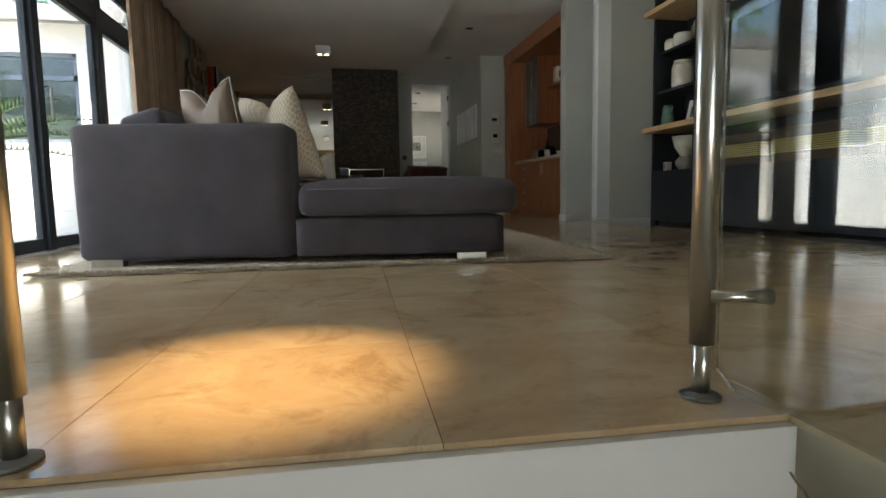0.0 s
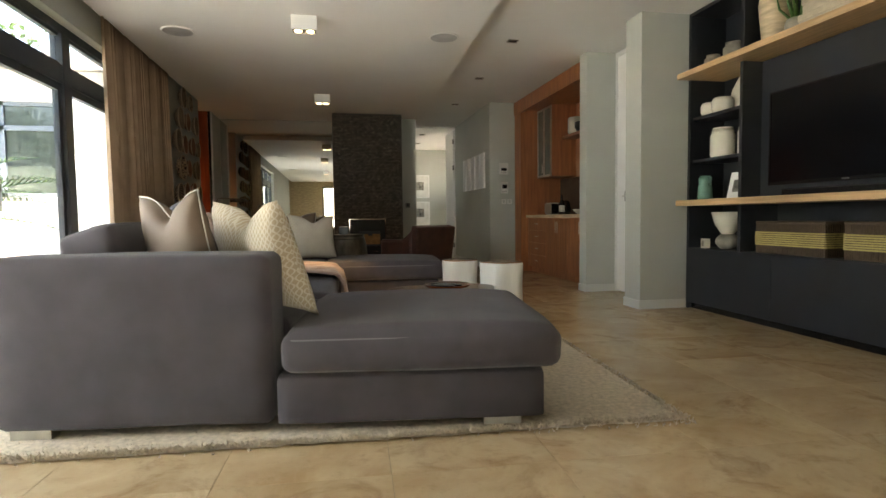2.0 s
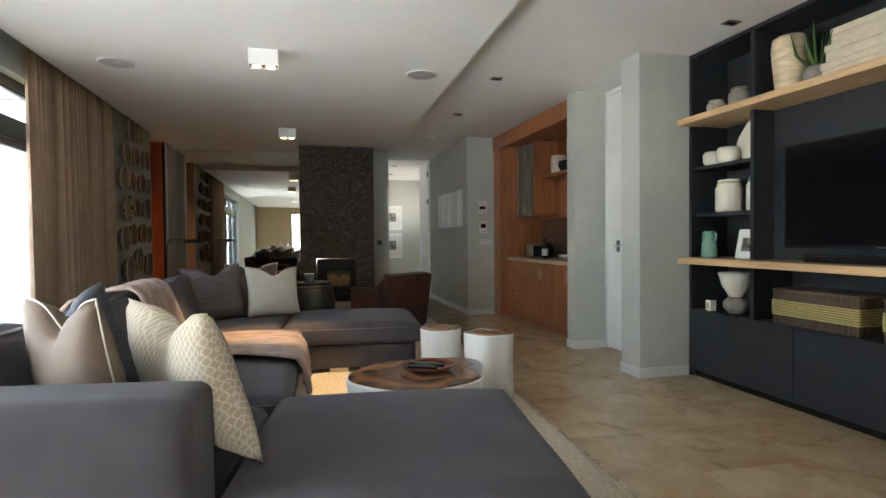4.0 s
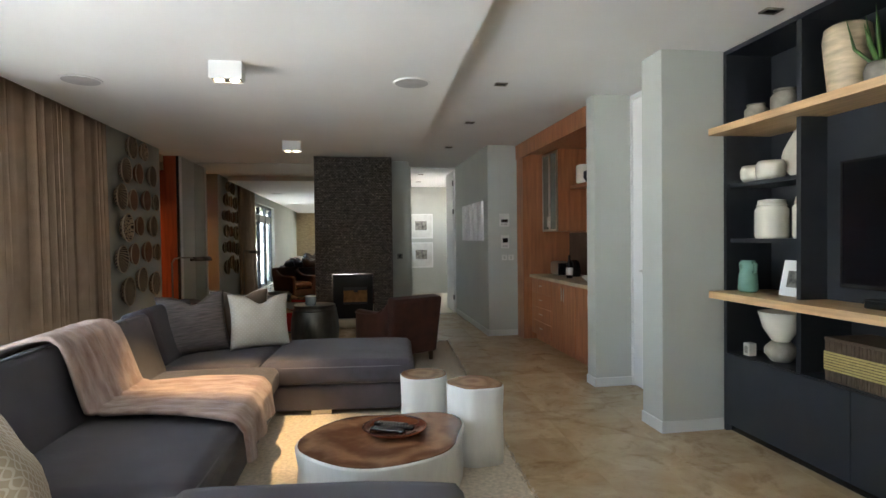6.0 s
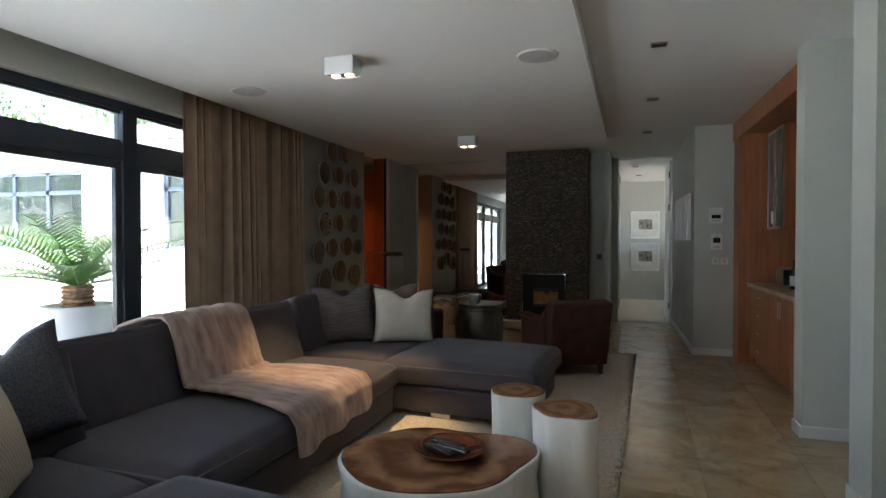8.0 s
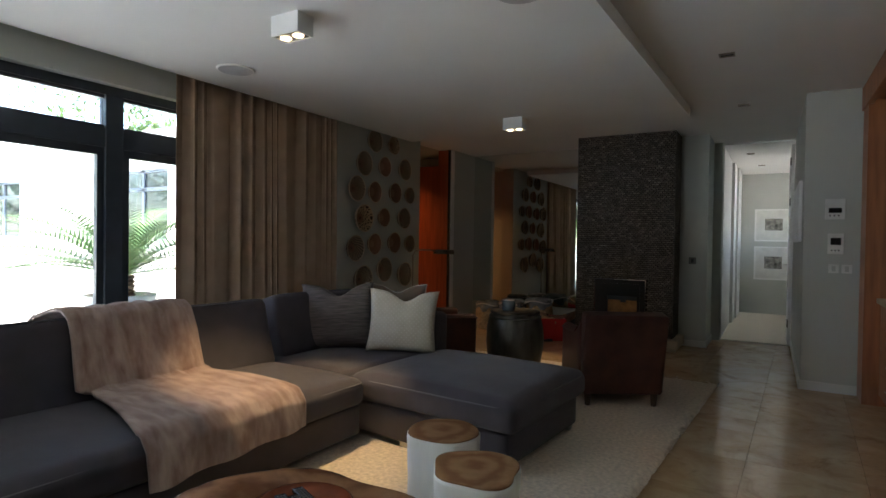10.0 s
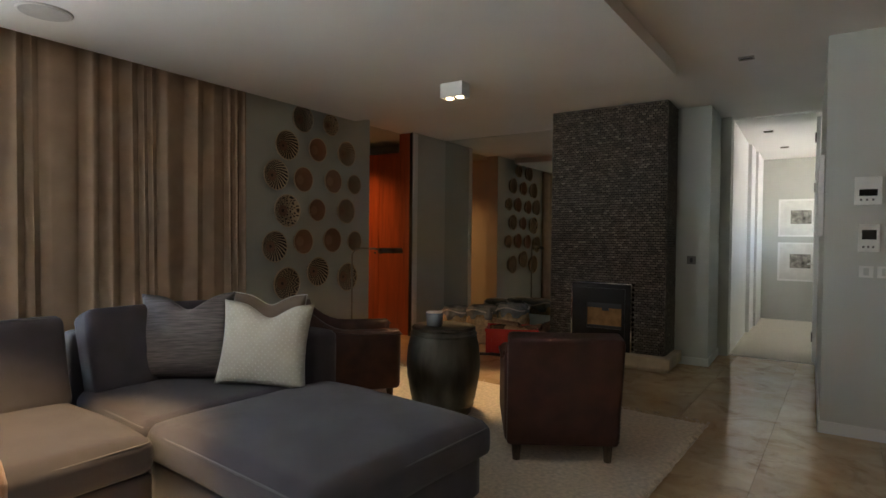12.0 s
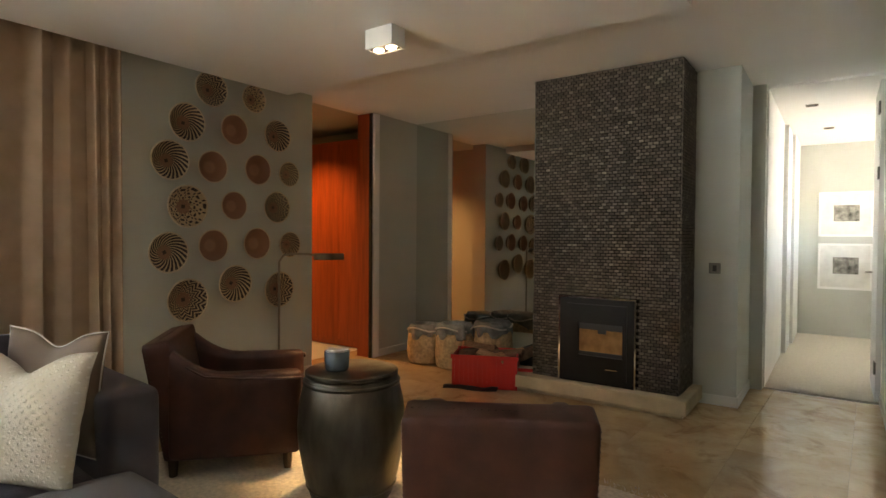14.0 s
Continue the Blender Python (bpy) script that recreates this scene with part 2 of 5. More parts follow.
def mosaic():
    m, t, b = node_mat("bronze_mosaic_tile", 0.5, 0.0, 0.16)
    g = t.nodes.new("ShaderNodeNewGeometry")
    tc = t.nodes.new("ShaderNodeTexCoord")
    n = noise_node(t, tc.outputs["Object"], 140)
    c = mix_node(t, g.outputs["Random Per Island"], (0.080, 0.066, 0.053), (0.175, 0.150, 0.122))
    c = mix_node(t, math_node(t, "POWER", g.outputs["Random Per Island"], 16.0), c, (0.25, 0.22, 0.18))
    c = mix_node(t, span(t, n, 0.4, 0.7, 0, 0.25), c, (0.03, 0.024, 0.02))
    t.links.new(c, b.inputs["Base Color"])
    t.links.new(span(t, g.outputs["Random Per Island"], 0, 1, 0.5, 0.65), b.inputs["Roughness"])
    return m


TRAV = travertine()
MOSAIC = mosaic()
MOSAIC_GROUT = mat("dark_grout", (0.014, 0.012, 0.010), 0.9, spec=0.1)
LATTICE = lattice_cloth()
TABLETOP = wood_rings("slab_wood", (0.36, 0.185, 0.095), (0.165, 0.066, 0.031), 1.5)
STUMPTOP = wood_rings("stump_wood", (0.36, 0.20, 0.10), (0.25, 0.12, 0.055), 3)
GLOSSW = mat("white_lacquered_trunk", (0.78, 0.77, 0.72), 0.3, vary=0.06, scale=5, stretch=(3, 3, 0.6), bump=0.25, bump_scale=14)


def dotted_cloth():
    """Cream cloth woven with rows of small raised tufts."""
    m, t, b = node_mat("cream_dotted_cloth", 0.9, spec=0.15)
    tc, sp = t.nodes.new("ShaderNodeTexCoord"), t.nodes.new("ShaderNodeSeparateXYZ")
    t.links.new(tc.outputs["Object"], sp.inputs[0])
    d = math_node(t, "MULTIPLY", math_node(t, "SINE", math_node(t, "MULTIPLY", sp.outputs[0], 170.0)), math_node(t, "SINE", math_node(t, "MULTIPLY", sp.outputs[2], 170.0)))
    d = span(t, d, 0.55, 0.8)
    n = noise_node(t, tc.outputs["Object"], 11)
    c = mix_node(t, span(t, n, 0.3, 0.7), (0.60, 0.555, 0.46), (0.67, 0.63, 0.54))
    t.links.new(mix_node(t, d, c, (0.71, 0.68, 0.60)), b.inputs["Base Color"])
    add_bump(t, b, math_node(t, "ADD", d, math_node(t, "MULTIPLY", noise_node(t, tc.outputs["Object"], 260), 0.6)), 0.45, 0.006)
    return m


CREAM = dotted_cloth()
NICKEL = mat("dull_nickel", (0.30, 0.27, 0.23), 0.35, 1.0, vary=0.1, scale=30)
TAUPE = mat("taupe_satin_cloth", (0.185, 0.132, 0.094), 0.6, vary=0.1, scale=6, bump=0.12, bump_scale=260)
SLUB = mat("slubbed_grey_silk", (0.13, 0.11, 0.105), 0.38, vary=0.45, scale=9, stretch=(1, 1, 14), bump=0.35, bump_scale=30)
NAVY = mat("navy_patterned_cloth", (0.042, 0.042, 0.055), 0.5, vary=0.5, scale=130, bump=0.2, bump_scale=150, vary_color=(0.115, 0.112, 0.13))
PIPING = mat("white_piping", (0.60, 0.58, 0.52), 0.7)
SEAM = mat("grey_piping", (0.15, 0.14, 0.15), 0.8)
FUR = mat("blush_faux_fur", (0.48, 0.30, 0.235), 0.95, vary=0.35, scale=7, stretch=(1, 3, 1), bump=0.8, bump_scale=130, spec=0.1, vary_color=(0.60, 0.46, 0.39), sheen=0.3)
DRUM = mat("patinated_bronze", (0.105, 0.092, 0.072), 0.42, 0.6, vary=0.65, scale=7, stretch=(1, 1, 0.35), bump=0.15, bump_scale=25)
STEEL = mat("brushed_steel", (0.55, 0.54, 0.50), 0.28, 1.0, vary=0.08, scale=30, stretch=(1, 1, 0.1))
CHROME = mat("chrome", (0.75, 0.75, 0.75), 0.08, 1.0, vary=0.0)
BLACK = mat("black_enamel", (0.012, 0.012, 0.013), 0.25, vary=0.1)
SCREEN = mat("tv_glass", (0.004, 0.004, 0.005), 0.18, vary=0.0, spec=0.25)
HEARTHSTONE = mat("cream_hearth_stone", (0.52, 0.42, 0.28), 0.5, vary=0.2, scale=5, bump=0.1)
CERAMIC = mat("ivory_glazed_ceramic", (0.70, 0.66, 0.55), 0.12, vary=0.06, scale=8)
STONEWARE = mat("grey_stoneware", (0.30, 0.27, 0.22), 0.55, vary=0.25, scale=16, bump=0.1)
CELADON = mat("celadon_glaze", (0.17, 0.32, 0.25), 0.25, vary=0.15, scale=10)
PALEWOOD = mat("pale_grained_wood", (0.58, 0.46, 0.30), 0.5, vary=0.3, scale=3, stretch=(2, 2, 9))
CREAMBOX = mat("cream_fabric", (0.56, 0.49, 0.37), 0.85, vary=0.12, scale=14, bump=0.3, bump_scale=180, spec=0.1)
CRATE = mat("red_plastic", (0.52, 0.02, 0.018), 0.4, vary=0.1)
BARK = mat("split_log_bark", (0.16, 0.10, 0.065), 0.9, vary=0.5, scale=14, bump=0.6, bump_scale=40)
SPLIT = mat("split_log_face", (0.42, 0.27, 0.16), 0.8, vary=0.25, scale=12, stretch=(8, 1, 8))
SEAGRASS = mat("woven_seagrass", (0.50, 0.37, 0.21), 0.85, vary=0.3, scale=30, bump=0.6, bump_scale=90)
LINER = mat("blue_grey_liner_cloth", (0.27, 0.29, 0.28), 0.9, vary=0.3, scale=12, bump=0.3, bump_scale=60)
CARPET = mat("cream_carpet", (0.60, 0.55, 0.46), 0.95, vary=0.1, scale=50, bump=0.5, bump_scale=300)
PLATE = mat("grey_metal_plate", (0.16, 0.16, 0.15), 0.4, 0.5)
PLASTIC = mat("white_plastic", (0.7, 0.7, 0.66), 0.4)
COPPER = mat("copper_lacquer", (0.26, 0.07, 0.03), 0.16, 0.55, vary=0.35, scale=7)
PHOTO = mat("faded_photo", (0.07, 0.07, 0.06), 0.5, vary=0.9, scale=14, vary_color=(0.42, 0.40, 0.34))
WAX = mat("candle_wax", (0.66, 0.62, 0.56), 0.5)
SMOKE = mat("smoky_glass_cup", (0.16, 0.19, 0.21), 0.12, vary=0.1)
CANE = mat("dark_cane", (0.10, 0.065, 0.04), 0.6, vary=0.3, scale=25, stretch=(1, 8, 1), bump=0.3)
GOLDCANE = mat("gold_cane", (0.46, 0.37, 0.13), 0.55, vary=0.3, scale=25, stretch=(1, 8, 1), bump=0.3)
SPLASH = mat("dark_splashback", (0.10, 0.06, 0.04), 0.25)
FROST = mat("frosted_door_glass", (0.17, 0.20, 0.18), 0.25, vary=0.08)
PAVING = mat("pale_paving", (0.62, 0.59, 0.54), 0.85, vary=0.12, scale=2, bump=0.1)
SLATE = mat("grey_roof_slate", (0.22, 0.22, 0.22), 0.8, vary=0.25, scale=8)
STONEPOT = mat("off_white_stone_pot", (0.50, 0.49, 0.46), 0.7, vary=0.1, scale=4)
LEAF = mat("leaf", (0.06, 0.11, 0.025), 0.5, vary=0.5, scale=2)
FROND = mat("cycad_frond", (0.085, 0.17, 0.045), 0.45, vary=0.35, scale=5)
TRUNK = mat("cycad_trunk", (0.20, 0.12, 0.07), 0.9, vary=0.4, scale=18, bump=0.7, bump_scale=40)
WARM = glow("warm_bulb", (1.0, 0.76, 0.46), 0.9)
GLASSB = glass_mat("balustrade_glass", (0.93, 0.98, 0.95))
DARKPANE = mat("reflecting_window_pane", (0.05, 0.065, 0.06), 0.03, vary=0.1, spec=0.8)
FIREBRICK = mat("fire_brick", (0.30, 0.165, 0.07), 0.95, vary=0.35, scale=10, spec=0.05)
STOVEBLACK = mat("stove_black", (0.012, 0.011, 0.011), 0.45, vary=0.1, spec=0.2)
BASKET_A = basket_mat("basket_spiral", 22, 30, 0, 0, (0.50, 0.38, 0.24), (0.030, 0.017, 0.012), 0.2)
BASKET_B = basket_mat("basket_zigzag", 0, 40, 0, 15, (0.50, 0.38, 0.24), (0.030, 0.017, 0.012), 0.1)
BASKET_C = basket_mat("basket_star", 17, 4, 26, 7, (0.50, 0.38, 0.24), (0.032, 0.018, 0.012), -0.25)
BASKET_D = basket_mat("basket_plain", 0, 3, 0, 0, (0.25, 0.125, 0.07), (0.17, 0.082, 0.046), 0.0)
BASKET_RIM = mat("basket_rim", (0.56, 0.47, 0.34), 0.8, vary=0.3, scale=30)
GRILLE = mat("speaker_mesh", (0.48, 0.475, 0.465), 0.7)
SKIRT = mat("skirting_paint", (0.66, 0.665, 0.63), 0.5, vary=0.04, scale=3)

# ---- building helpers ----
def box(bm, x0, x1, y0, y1, z0, z1, bevel=0.0, seg=2):
    r = bmesh.ops.create_cube(bm, size=1.0, matrix=Matrix.LocRotScale(((x0 + x1) / 2, (y0 + y1) / 2, (z0 + z1) / 2), None, (abs(x1 - x0), abs(y1 - y0), abs(z1 - z0))))
    if bevel:
        es = list({e for v in r["verts"] for e in v.link_edges})
        bmesh.ops.bevel(bm, geom=es, offset=bevel, segments=seg, affect="EDGES", profile=0.5)
    return bm


def one(*dims, bevel=0.0, seg=2):
    return box(bmesh.new(), *dims, bevel=bevel, seg=seg)


def boxes(*all_dims, bevel=0.0):
    bm = bmesh.new()
    for d in all_dims:
        box(bm, *d, bevel=bevel)
    return bm


def mesh_of(name, bm, material, smooth=False):
    me = bpy.data.meshes.new(name)
    bm.to_mesh(me)
    bm.free()
    me.materials.append(material)
    if smooth:
        for p in me.polygons:
            p.use_smooth = True
    return me


def part(name, bm, material, parent=None, label="", smooth=False):
    ob = new(name, mesh_of(name, bm, material, smooth))
    if parent:
        ob.parent = parent
    if label:
        ob["label"] = label
    return ob


def thing(name, label, category, group="", at=None):
    ob = new(name)
    ob.empty_display_size = 0.1
    if at is not None:
        ob.matrix_basis = at
    return tagged(ob, label, category, group)


def structure(name, bm, material, label="", category="", smooth=False):
    return tagged(part(name, bm, material, None, "", smooth), label, category, "", "structure")


def rot_box(bm, cx, cy, z0, z1, lx, ly, rz, bevel=0.0):
    r = bmesh.ops.create_cube(bm, size=1.0, matrix=Matrix.LocRotScale((cx, cy, (z0 + z1) / 2), Euler((0, 0, radians(rz))), (lx, ly, z1 - z0)))
    if bevel:
        bmesh.ops.bevel(bm, geom=list({e for v in r["verts"] for e in v.link_edges}), offset=bevel, segments=2, affect="EDGES", profile=0.5)
    return bm


def lathe(profile, seg=32, wobble=0.0, seed=0, lobes=3):
    """A turned body from (radius, height) pairs; wobble makes its outline uneven."""
    bm = bmesh.new()
    rings = []
    rnd = random.Random(seed)
    ph = [(rnd.uniform(0, 6.28), rnd.uniform(0.4, 1)) for _ in range(4)]
    for r, z in profile:
        ring = []
        for k in range(seg):
            a = 2 * math.pi * k / seg
            w = 1 + wobble * sum(s * math.sin((n + lobes - 1) * a + p) for n, (p, s) in enumerate(ph))
            ring.append(bm.verts.new((r * w * math.cos(a), r * w * math.sin(a), z)))
        rings.append(ring)
    for a, b in zip(rings, rings[1:]):
        for k in range(seg):
            bm.faces.new((a[k], a[(k + 1) % seg], b[(k + 1) % seg], b[k]))
    bm.faces.new(list(reversed(rings[0])))
    bm.faces.new(rings[-1])
    return bm


def tube(points, radius, seg=8, closed=False, bm=None):
    bm = bm or bmesh.new()
    pts = [Vector(p) for p in points]
    n = len(pts)
    rings = []
    up = Vector((0, 0, 1))
    side = None
    for i, p in enumerate(pts):
        a = pts[(i - 1) % n] if closed or i else p
        b = pts[(i + 1) % n] if closed or i < n - 1 else p
        d = (b - a).normalized()
        if side is None:
            side = d.cross(up if abs(d.z) < 0.9 else Vector((1, 0, 0))).normalized()
        else:
            side = (side - d * side.dot(d)).normalized()
        top = d.cross(side)
        r = radius[i] if isinstance(radius, (list, tuple)) else radius
        rings.append([bm.verts.new(p + r * (math.cos(2 * math.pi * k / seg) * side + math.sin(2 * math.pi * k / seg) * top)) for k in range(seg)])
    for i in range(n if closed else n - 1):
        a, b = rings[i], rings[(i + 1) % n]
        for k in range(seg):
            bm.faces.new((a[k], a[(k + 1) % seg], b[(k + 1) % seg], b[k]))
    if not closed:
        bm.faces.new(list(reversed(rings[0])))
        bm.faces.new(rings[-1])
    return bm


def soft_box(x0, x1, y0, y1, z0, z1, r=0.05, crown=0.0, n=12, sag=0.0, seed=0):
    """An upholstered block: rounded edges, a crowned top and slightly uneven faces."""
    bm = bmesh.new()
    bmesh.ops.create_cube(bm, size=2.0)
    bmesh.ops.subdivide_edges(bm, edges=bm.edges[:], cuts=n, use_grid_fill=True)
    c = Vector(((x0 + x1) / 2, (y0 + y1) / 2, (z0 + z1) / 2))
    h = Vector(((x1 - x0) / 2, (y1 - y0) / 2, (z1 - z0) / 2))
    r = min(r, h.x, h.y, h.z)
    for v in bm.verts:
        u = v.co.copy()
        p = Vector([math.copysign(h[i] * (1 - (1 - abs(u[i])) ** 1.35), u[i]) for i in range(3)])
        core = Vector([max(-h[i] + r, min(h[i] - r, p[i])) for i in range(3)])
        off = p - core
        if off.length > 1e-6:
            big = max(abs(off[i]) for i in range(3))
            p = core + off.normalized() * big
        f = max(0.0, (1 - u.x * u.x)) * max(0.0, (1 - u.y * u.y))
        if u.z > 0:
            p.z += crown * math.sqrt(f) * u.z
        s = noise.noise(Vector((p.x * 2.3 + seed, p.y * 2.3, p.z * 2.3 + seed))) * sag
        v.co = c + p + (p.normalized() * s if p.length else Vector())
    return bm


def rim(x0, x1, y0, y1, z, r, rad, n=5):
    """Points round a rectangle with rounded corners."""
    pts = []
    for cx, cy, a0 in ((x1 - r, y1 - r, 0), (x0 + r, y1 - r, 90), (x0 + r, y0 + r, 180), (x1 - r, y0 + r, 270)):
        for k in range(n):
            a = radians(a0 + 90 * k / (n - 1))
            pts.append((cx + r * math.cos(a), cy + r * math.sin(a), z))
    return tube(pts, rad, 6, True)


def pillow_mesh(w, h, d, chop=0.0, seed=0, n=20, flare=0.0):
    """A stuffed pillow that stands on its lower edge: x across, z up, y through."""
    bm = bmesh.new()
    grids = []
    border = []
    for sgn in (1, -1):
        g = []
        for j in range(n + 1):
            row = []
            for i in range(n + 1):
                u, v = 2 * i / n - 1, 2 * j / n - 1
                x = w / 2 * u * (1 - 0.09 * (1 - v * v)) * (1 + flare * (1 - v) / 2)
                z = h / 2 * v * (1 - 0.07 * (1 - u * u))
                z -= chop * math.exp(-((u - 0.05) / 0.36) ** 2) * max(0, v) ** 2
                t = (max(0, 1 - u * u) * max(0, 1 - v * v)) ** 0.42
                t *= 1 - 0.35 * (chop > 0) * math.exp(-(u / 0.25) ** 2) * max(0, v)
                y = sgn * d / 2 * t * (1 + 0.10 * noise.noise(Vector((u * 2 + seed, v * 2, sgn + seed))))
                y += 0.004 * noise.noise(Vector((u * 6 + seed, v * 6, sgn * 3.0))) * (t > 0.05)
                edge = i in (0, n) or j in (0, n)
                if sgn < 0 and edge:
                    row.append(grids[0][j][i])
                else:
                    row.append(bm.verts.new((x, y if not edge else 0, z + h / 2)))
            g.append(row)
        grids.append(g)
        for j in range(n):
            for i in range(n):
                q = (g[j][i], g[j][i + 1], g[j + 1][i + 1], g[j + 1][i])
                bm.faces.new(q if sgn < 0 else tuple(reversed(q)))
    g = grids[0]
    border = [g[0][i].co.copy() for i in range(n)] + [g[j][n].co.copy() for j in range(n)] + [g[n][n - i].co.copy() for i in range(n)] + [g[n - j][0].co.copy() for j in range(n)]
    return bm, border


def grid_mesh(nx, ny, f):
    bm = bmesh.new()
    vs = [[bm.verts.new(f(i / nx, j / ny)) for i in range(nx + 1)] for j in range(ny + 1)]
    for j in range(ny):
        for i in range(nx):
            bm.faces.new((vs[j][i], vs[j][i + 1], vs[j + 1][i + 1], vs[j + 1][i]))
    return bm


def thick(ob, t, offset=-1.0):
    m = ob.modifiers.new("thickness", "SOLIDIFY")
    m.thickness, m.offset = t, offset
    return ob


# ---- the room's shell ----
H, HD = 2.80, 2.70
structure("floor_base", boxes((-2.6, 3.64, 0.93, 12.45, -0.25, -0.014), (-2.6, -0.92, -5, 0.93, -0.25, -0.014), (0.39, 3.64, -5, 0.93, -0.25, -0.014)), GROUT, "pale grout bed under the stone floor", "floor")
structure("ceiling", one(-2.6, 3.65, -5.2, 12.45, H, H + 0.15), CEIL, "smooth white plaster ceiling", "ceiling")
bm = bmesh.new()
lo = [bm.verts.new(p) for p in ((-2.25, -5, HD), (0.78, -5, HD), (1.255, 9.9, HD), (-2.25, 9.9, HD))]
hi = [bm.verts.new((v.co.x, v.co.y, H - 0.002)) for v in lo]
bm.faces.new(lo)
for k in range(4):
    bm.faces.new((lo[k], hi[k], hi[(k + 1) % 4], lo[(k + 1) % 4]))
bm.faces.new(list(reversed(hi)))
bmesh.ops.recalc_face_normals(bm, faces=bm.faces[:])
structure("dropped_ceiling", bm, CEIL, "white plaster ceiling panel hung lower over the lounge", "ceiling")
# The solid stretch below y 2.35 is unseen, added to hold back daylight.
structure("wall_west", boxes((-2.6, -2.37, 7.2, 10.3, 0, H - 0.003), (-2.6, -2.37, 11.2, 12.2, 0, H - 0.003), (-2.6, -2.37, -5, 7.2, 2.52, H - 0.003), (-2.6, -2.37, -5, 2.35, 0, 2.52)), WALL, "pale grey painted plaster wall with doorway, unseen south part added to block daylight", "wall")
structure("wall_north", boxes((-2.37, 0.957, 12.01, 12.2, 0, H - 0.003), (0.957, 1.30, 11.577, 12.45, 0, H - 0.003), (1.30, 1.41, 12.33, 12.45, 0, H - 0.003)), WALL, "pale grey painted wall beside the chimney", "wall")
structure("wall_passage_side", boxes((2.28, 2.72, 9.81, 12.45, 0, H - 0.003), (2.72, 3.45, 9.81, 10.0, 0, H - 0.003)), WALL, "pale grey wall between kitchenette and passage", "wall")
structure("wall_pier", one(2.62, 3.44, 6.9, 7.08, 0, H - 0.003), WALL, "pale painted pier beside the kitchenette", "wall")
structure("wall_column", one(2.56, 3.44, 5.62, 5.90, 0, H - 0.003), WALL, "pale painted square column", "column")
structure("wall_east", one(3.45, 3.65, -5, 12.45, -0.0, H - 0.003), WALL, "painted wall behind the joinery", "wall")
structure("wall_south", boxes((-2.6, -0.8, -5.2, -5, -1.3, H - 0.003), (0.56, 3.65, -5.2, -5, -1.3, H - 0.003), (-0.8, 0.56, -5.2, -5, 2.45, H - 0.003), (-0.8, 0.56, -5.2, -5, -0.12, 0.02), (-0.8, 0.56, -5.2, -5.14, -1.3, -0.12)), PALEWOOD, "pale timber clad end wall", "wall")
for i, d in enumerate(((2.545, 2.56, 5.605, 5.90), (2.56, 3.045, 5.605, 5.62), (2.605, 2.62, 6.885, 7.08), (2.62, 2.99, 6.885, 6.9), (2.265, 2.28, 9.795, 12.44), (2.28, 2.715, 9.795, 9.81), (0.965, 1.3, 11.562, 11.577), (1.30, 1.315, 11.562, 12.33), (-2.37, -2.355, 8.55, 10.3), (-2.37, -2.355, 11.3, 11.99))):
    structure("baseboard_%d" % (i + 1), one(*d, 0.0, 0.085, bevel=0.003), SKIRT, "low painted skirting board", "baseboard")
# stairwell below the landing
treads = [(-0.88, 0.36, 0.88 - 0.27 * (k + 1), 0.88 - 0.27 * k, -0.18 * (k + 2), -0.18 * (k + 1)) for k in range(7)]
structure("stairs", boxes(*treads), WHITE, "white painted stair flight rising to the lounge", "stairs")
structure("stair_side", boxes((-1.05, -0.93, -5, 0.88, -1.6, -0.26), (0.40, 0.6, -5, 0.88, -1.6, -0.26), (0.391, 0.4, -5, 0.878, -1.6, -0.012), (-0.93, -0.921, -5, 0.878, -1.6, -0.012), (-1.05, 0.6, 0.884, 1.0, -1.6, -0.26)), WHITE, "white plaster sides of the stairwell", "wall")
structure("riser", rot_box(bmesh.new(), -0.265, 0.888, -0.18, -0.0125, 1.31, 0.05, -2.4), WHITE, "white painted top riser", "stairs")
structure("lower_floor", one(-1.0, 0.6, -5, -1.0, -1.6, -1.44), GROUT, "lower landing floor", "floor")
# west window wall
# South end: glazing added out of view to let fill light in.
w2 = structure("window_2", boxes((-0.8, 0.56, -5.13, -5.07, 0.02, 0.1), (-0.8, 0.56, -5.13, -5.07, 2.38, 2.45), *[(x, x + 0.08, -5.13, -5.07, 0.1, 2.38) for x in (-0.8, -0.16, 0.48)]), FRAME, "dark grey glazed doors added at the room end to admit light", "window")
for x in (-0.72, -0.08):
    part("pane", one(x, x + 0.56, -5.104, -5.098, 0.1, 2.38), GLASS, w2).visible_shadow = False
X0, X1 = -2.54, -2.46
win = structure("window_1", boxes((X0, X1, 2.35, 7.2, 2.45, 2.52), (X0, X1, 2.35, 7.2, 2.04, 2.19)), FRAME, "dark grey aluminium window wall onto a courtyard", "window")
for y in (2.4, 3.58, 4.76, 5.94, 7.12):
    part("mullion", one(X0 - 0.01, X1 + 0.01, y, y + 0.14 if y in (5.94,) else y + 0.1, 0.0, 2.45, bevel=0.006), FRAME, win)
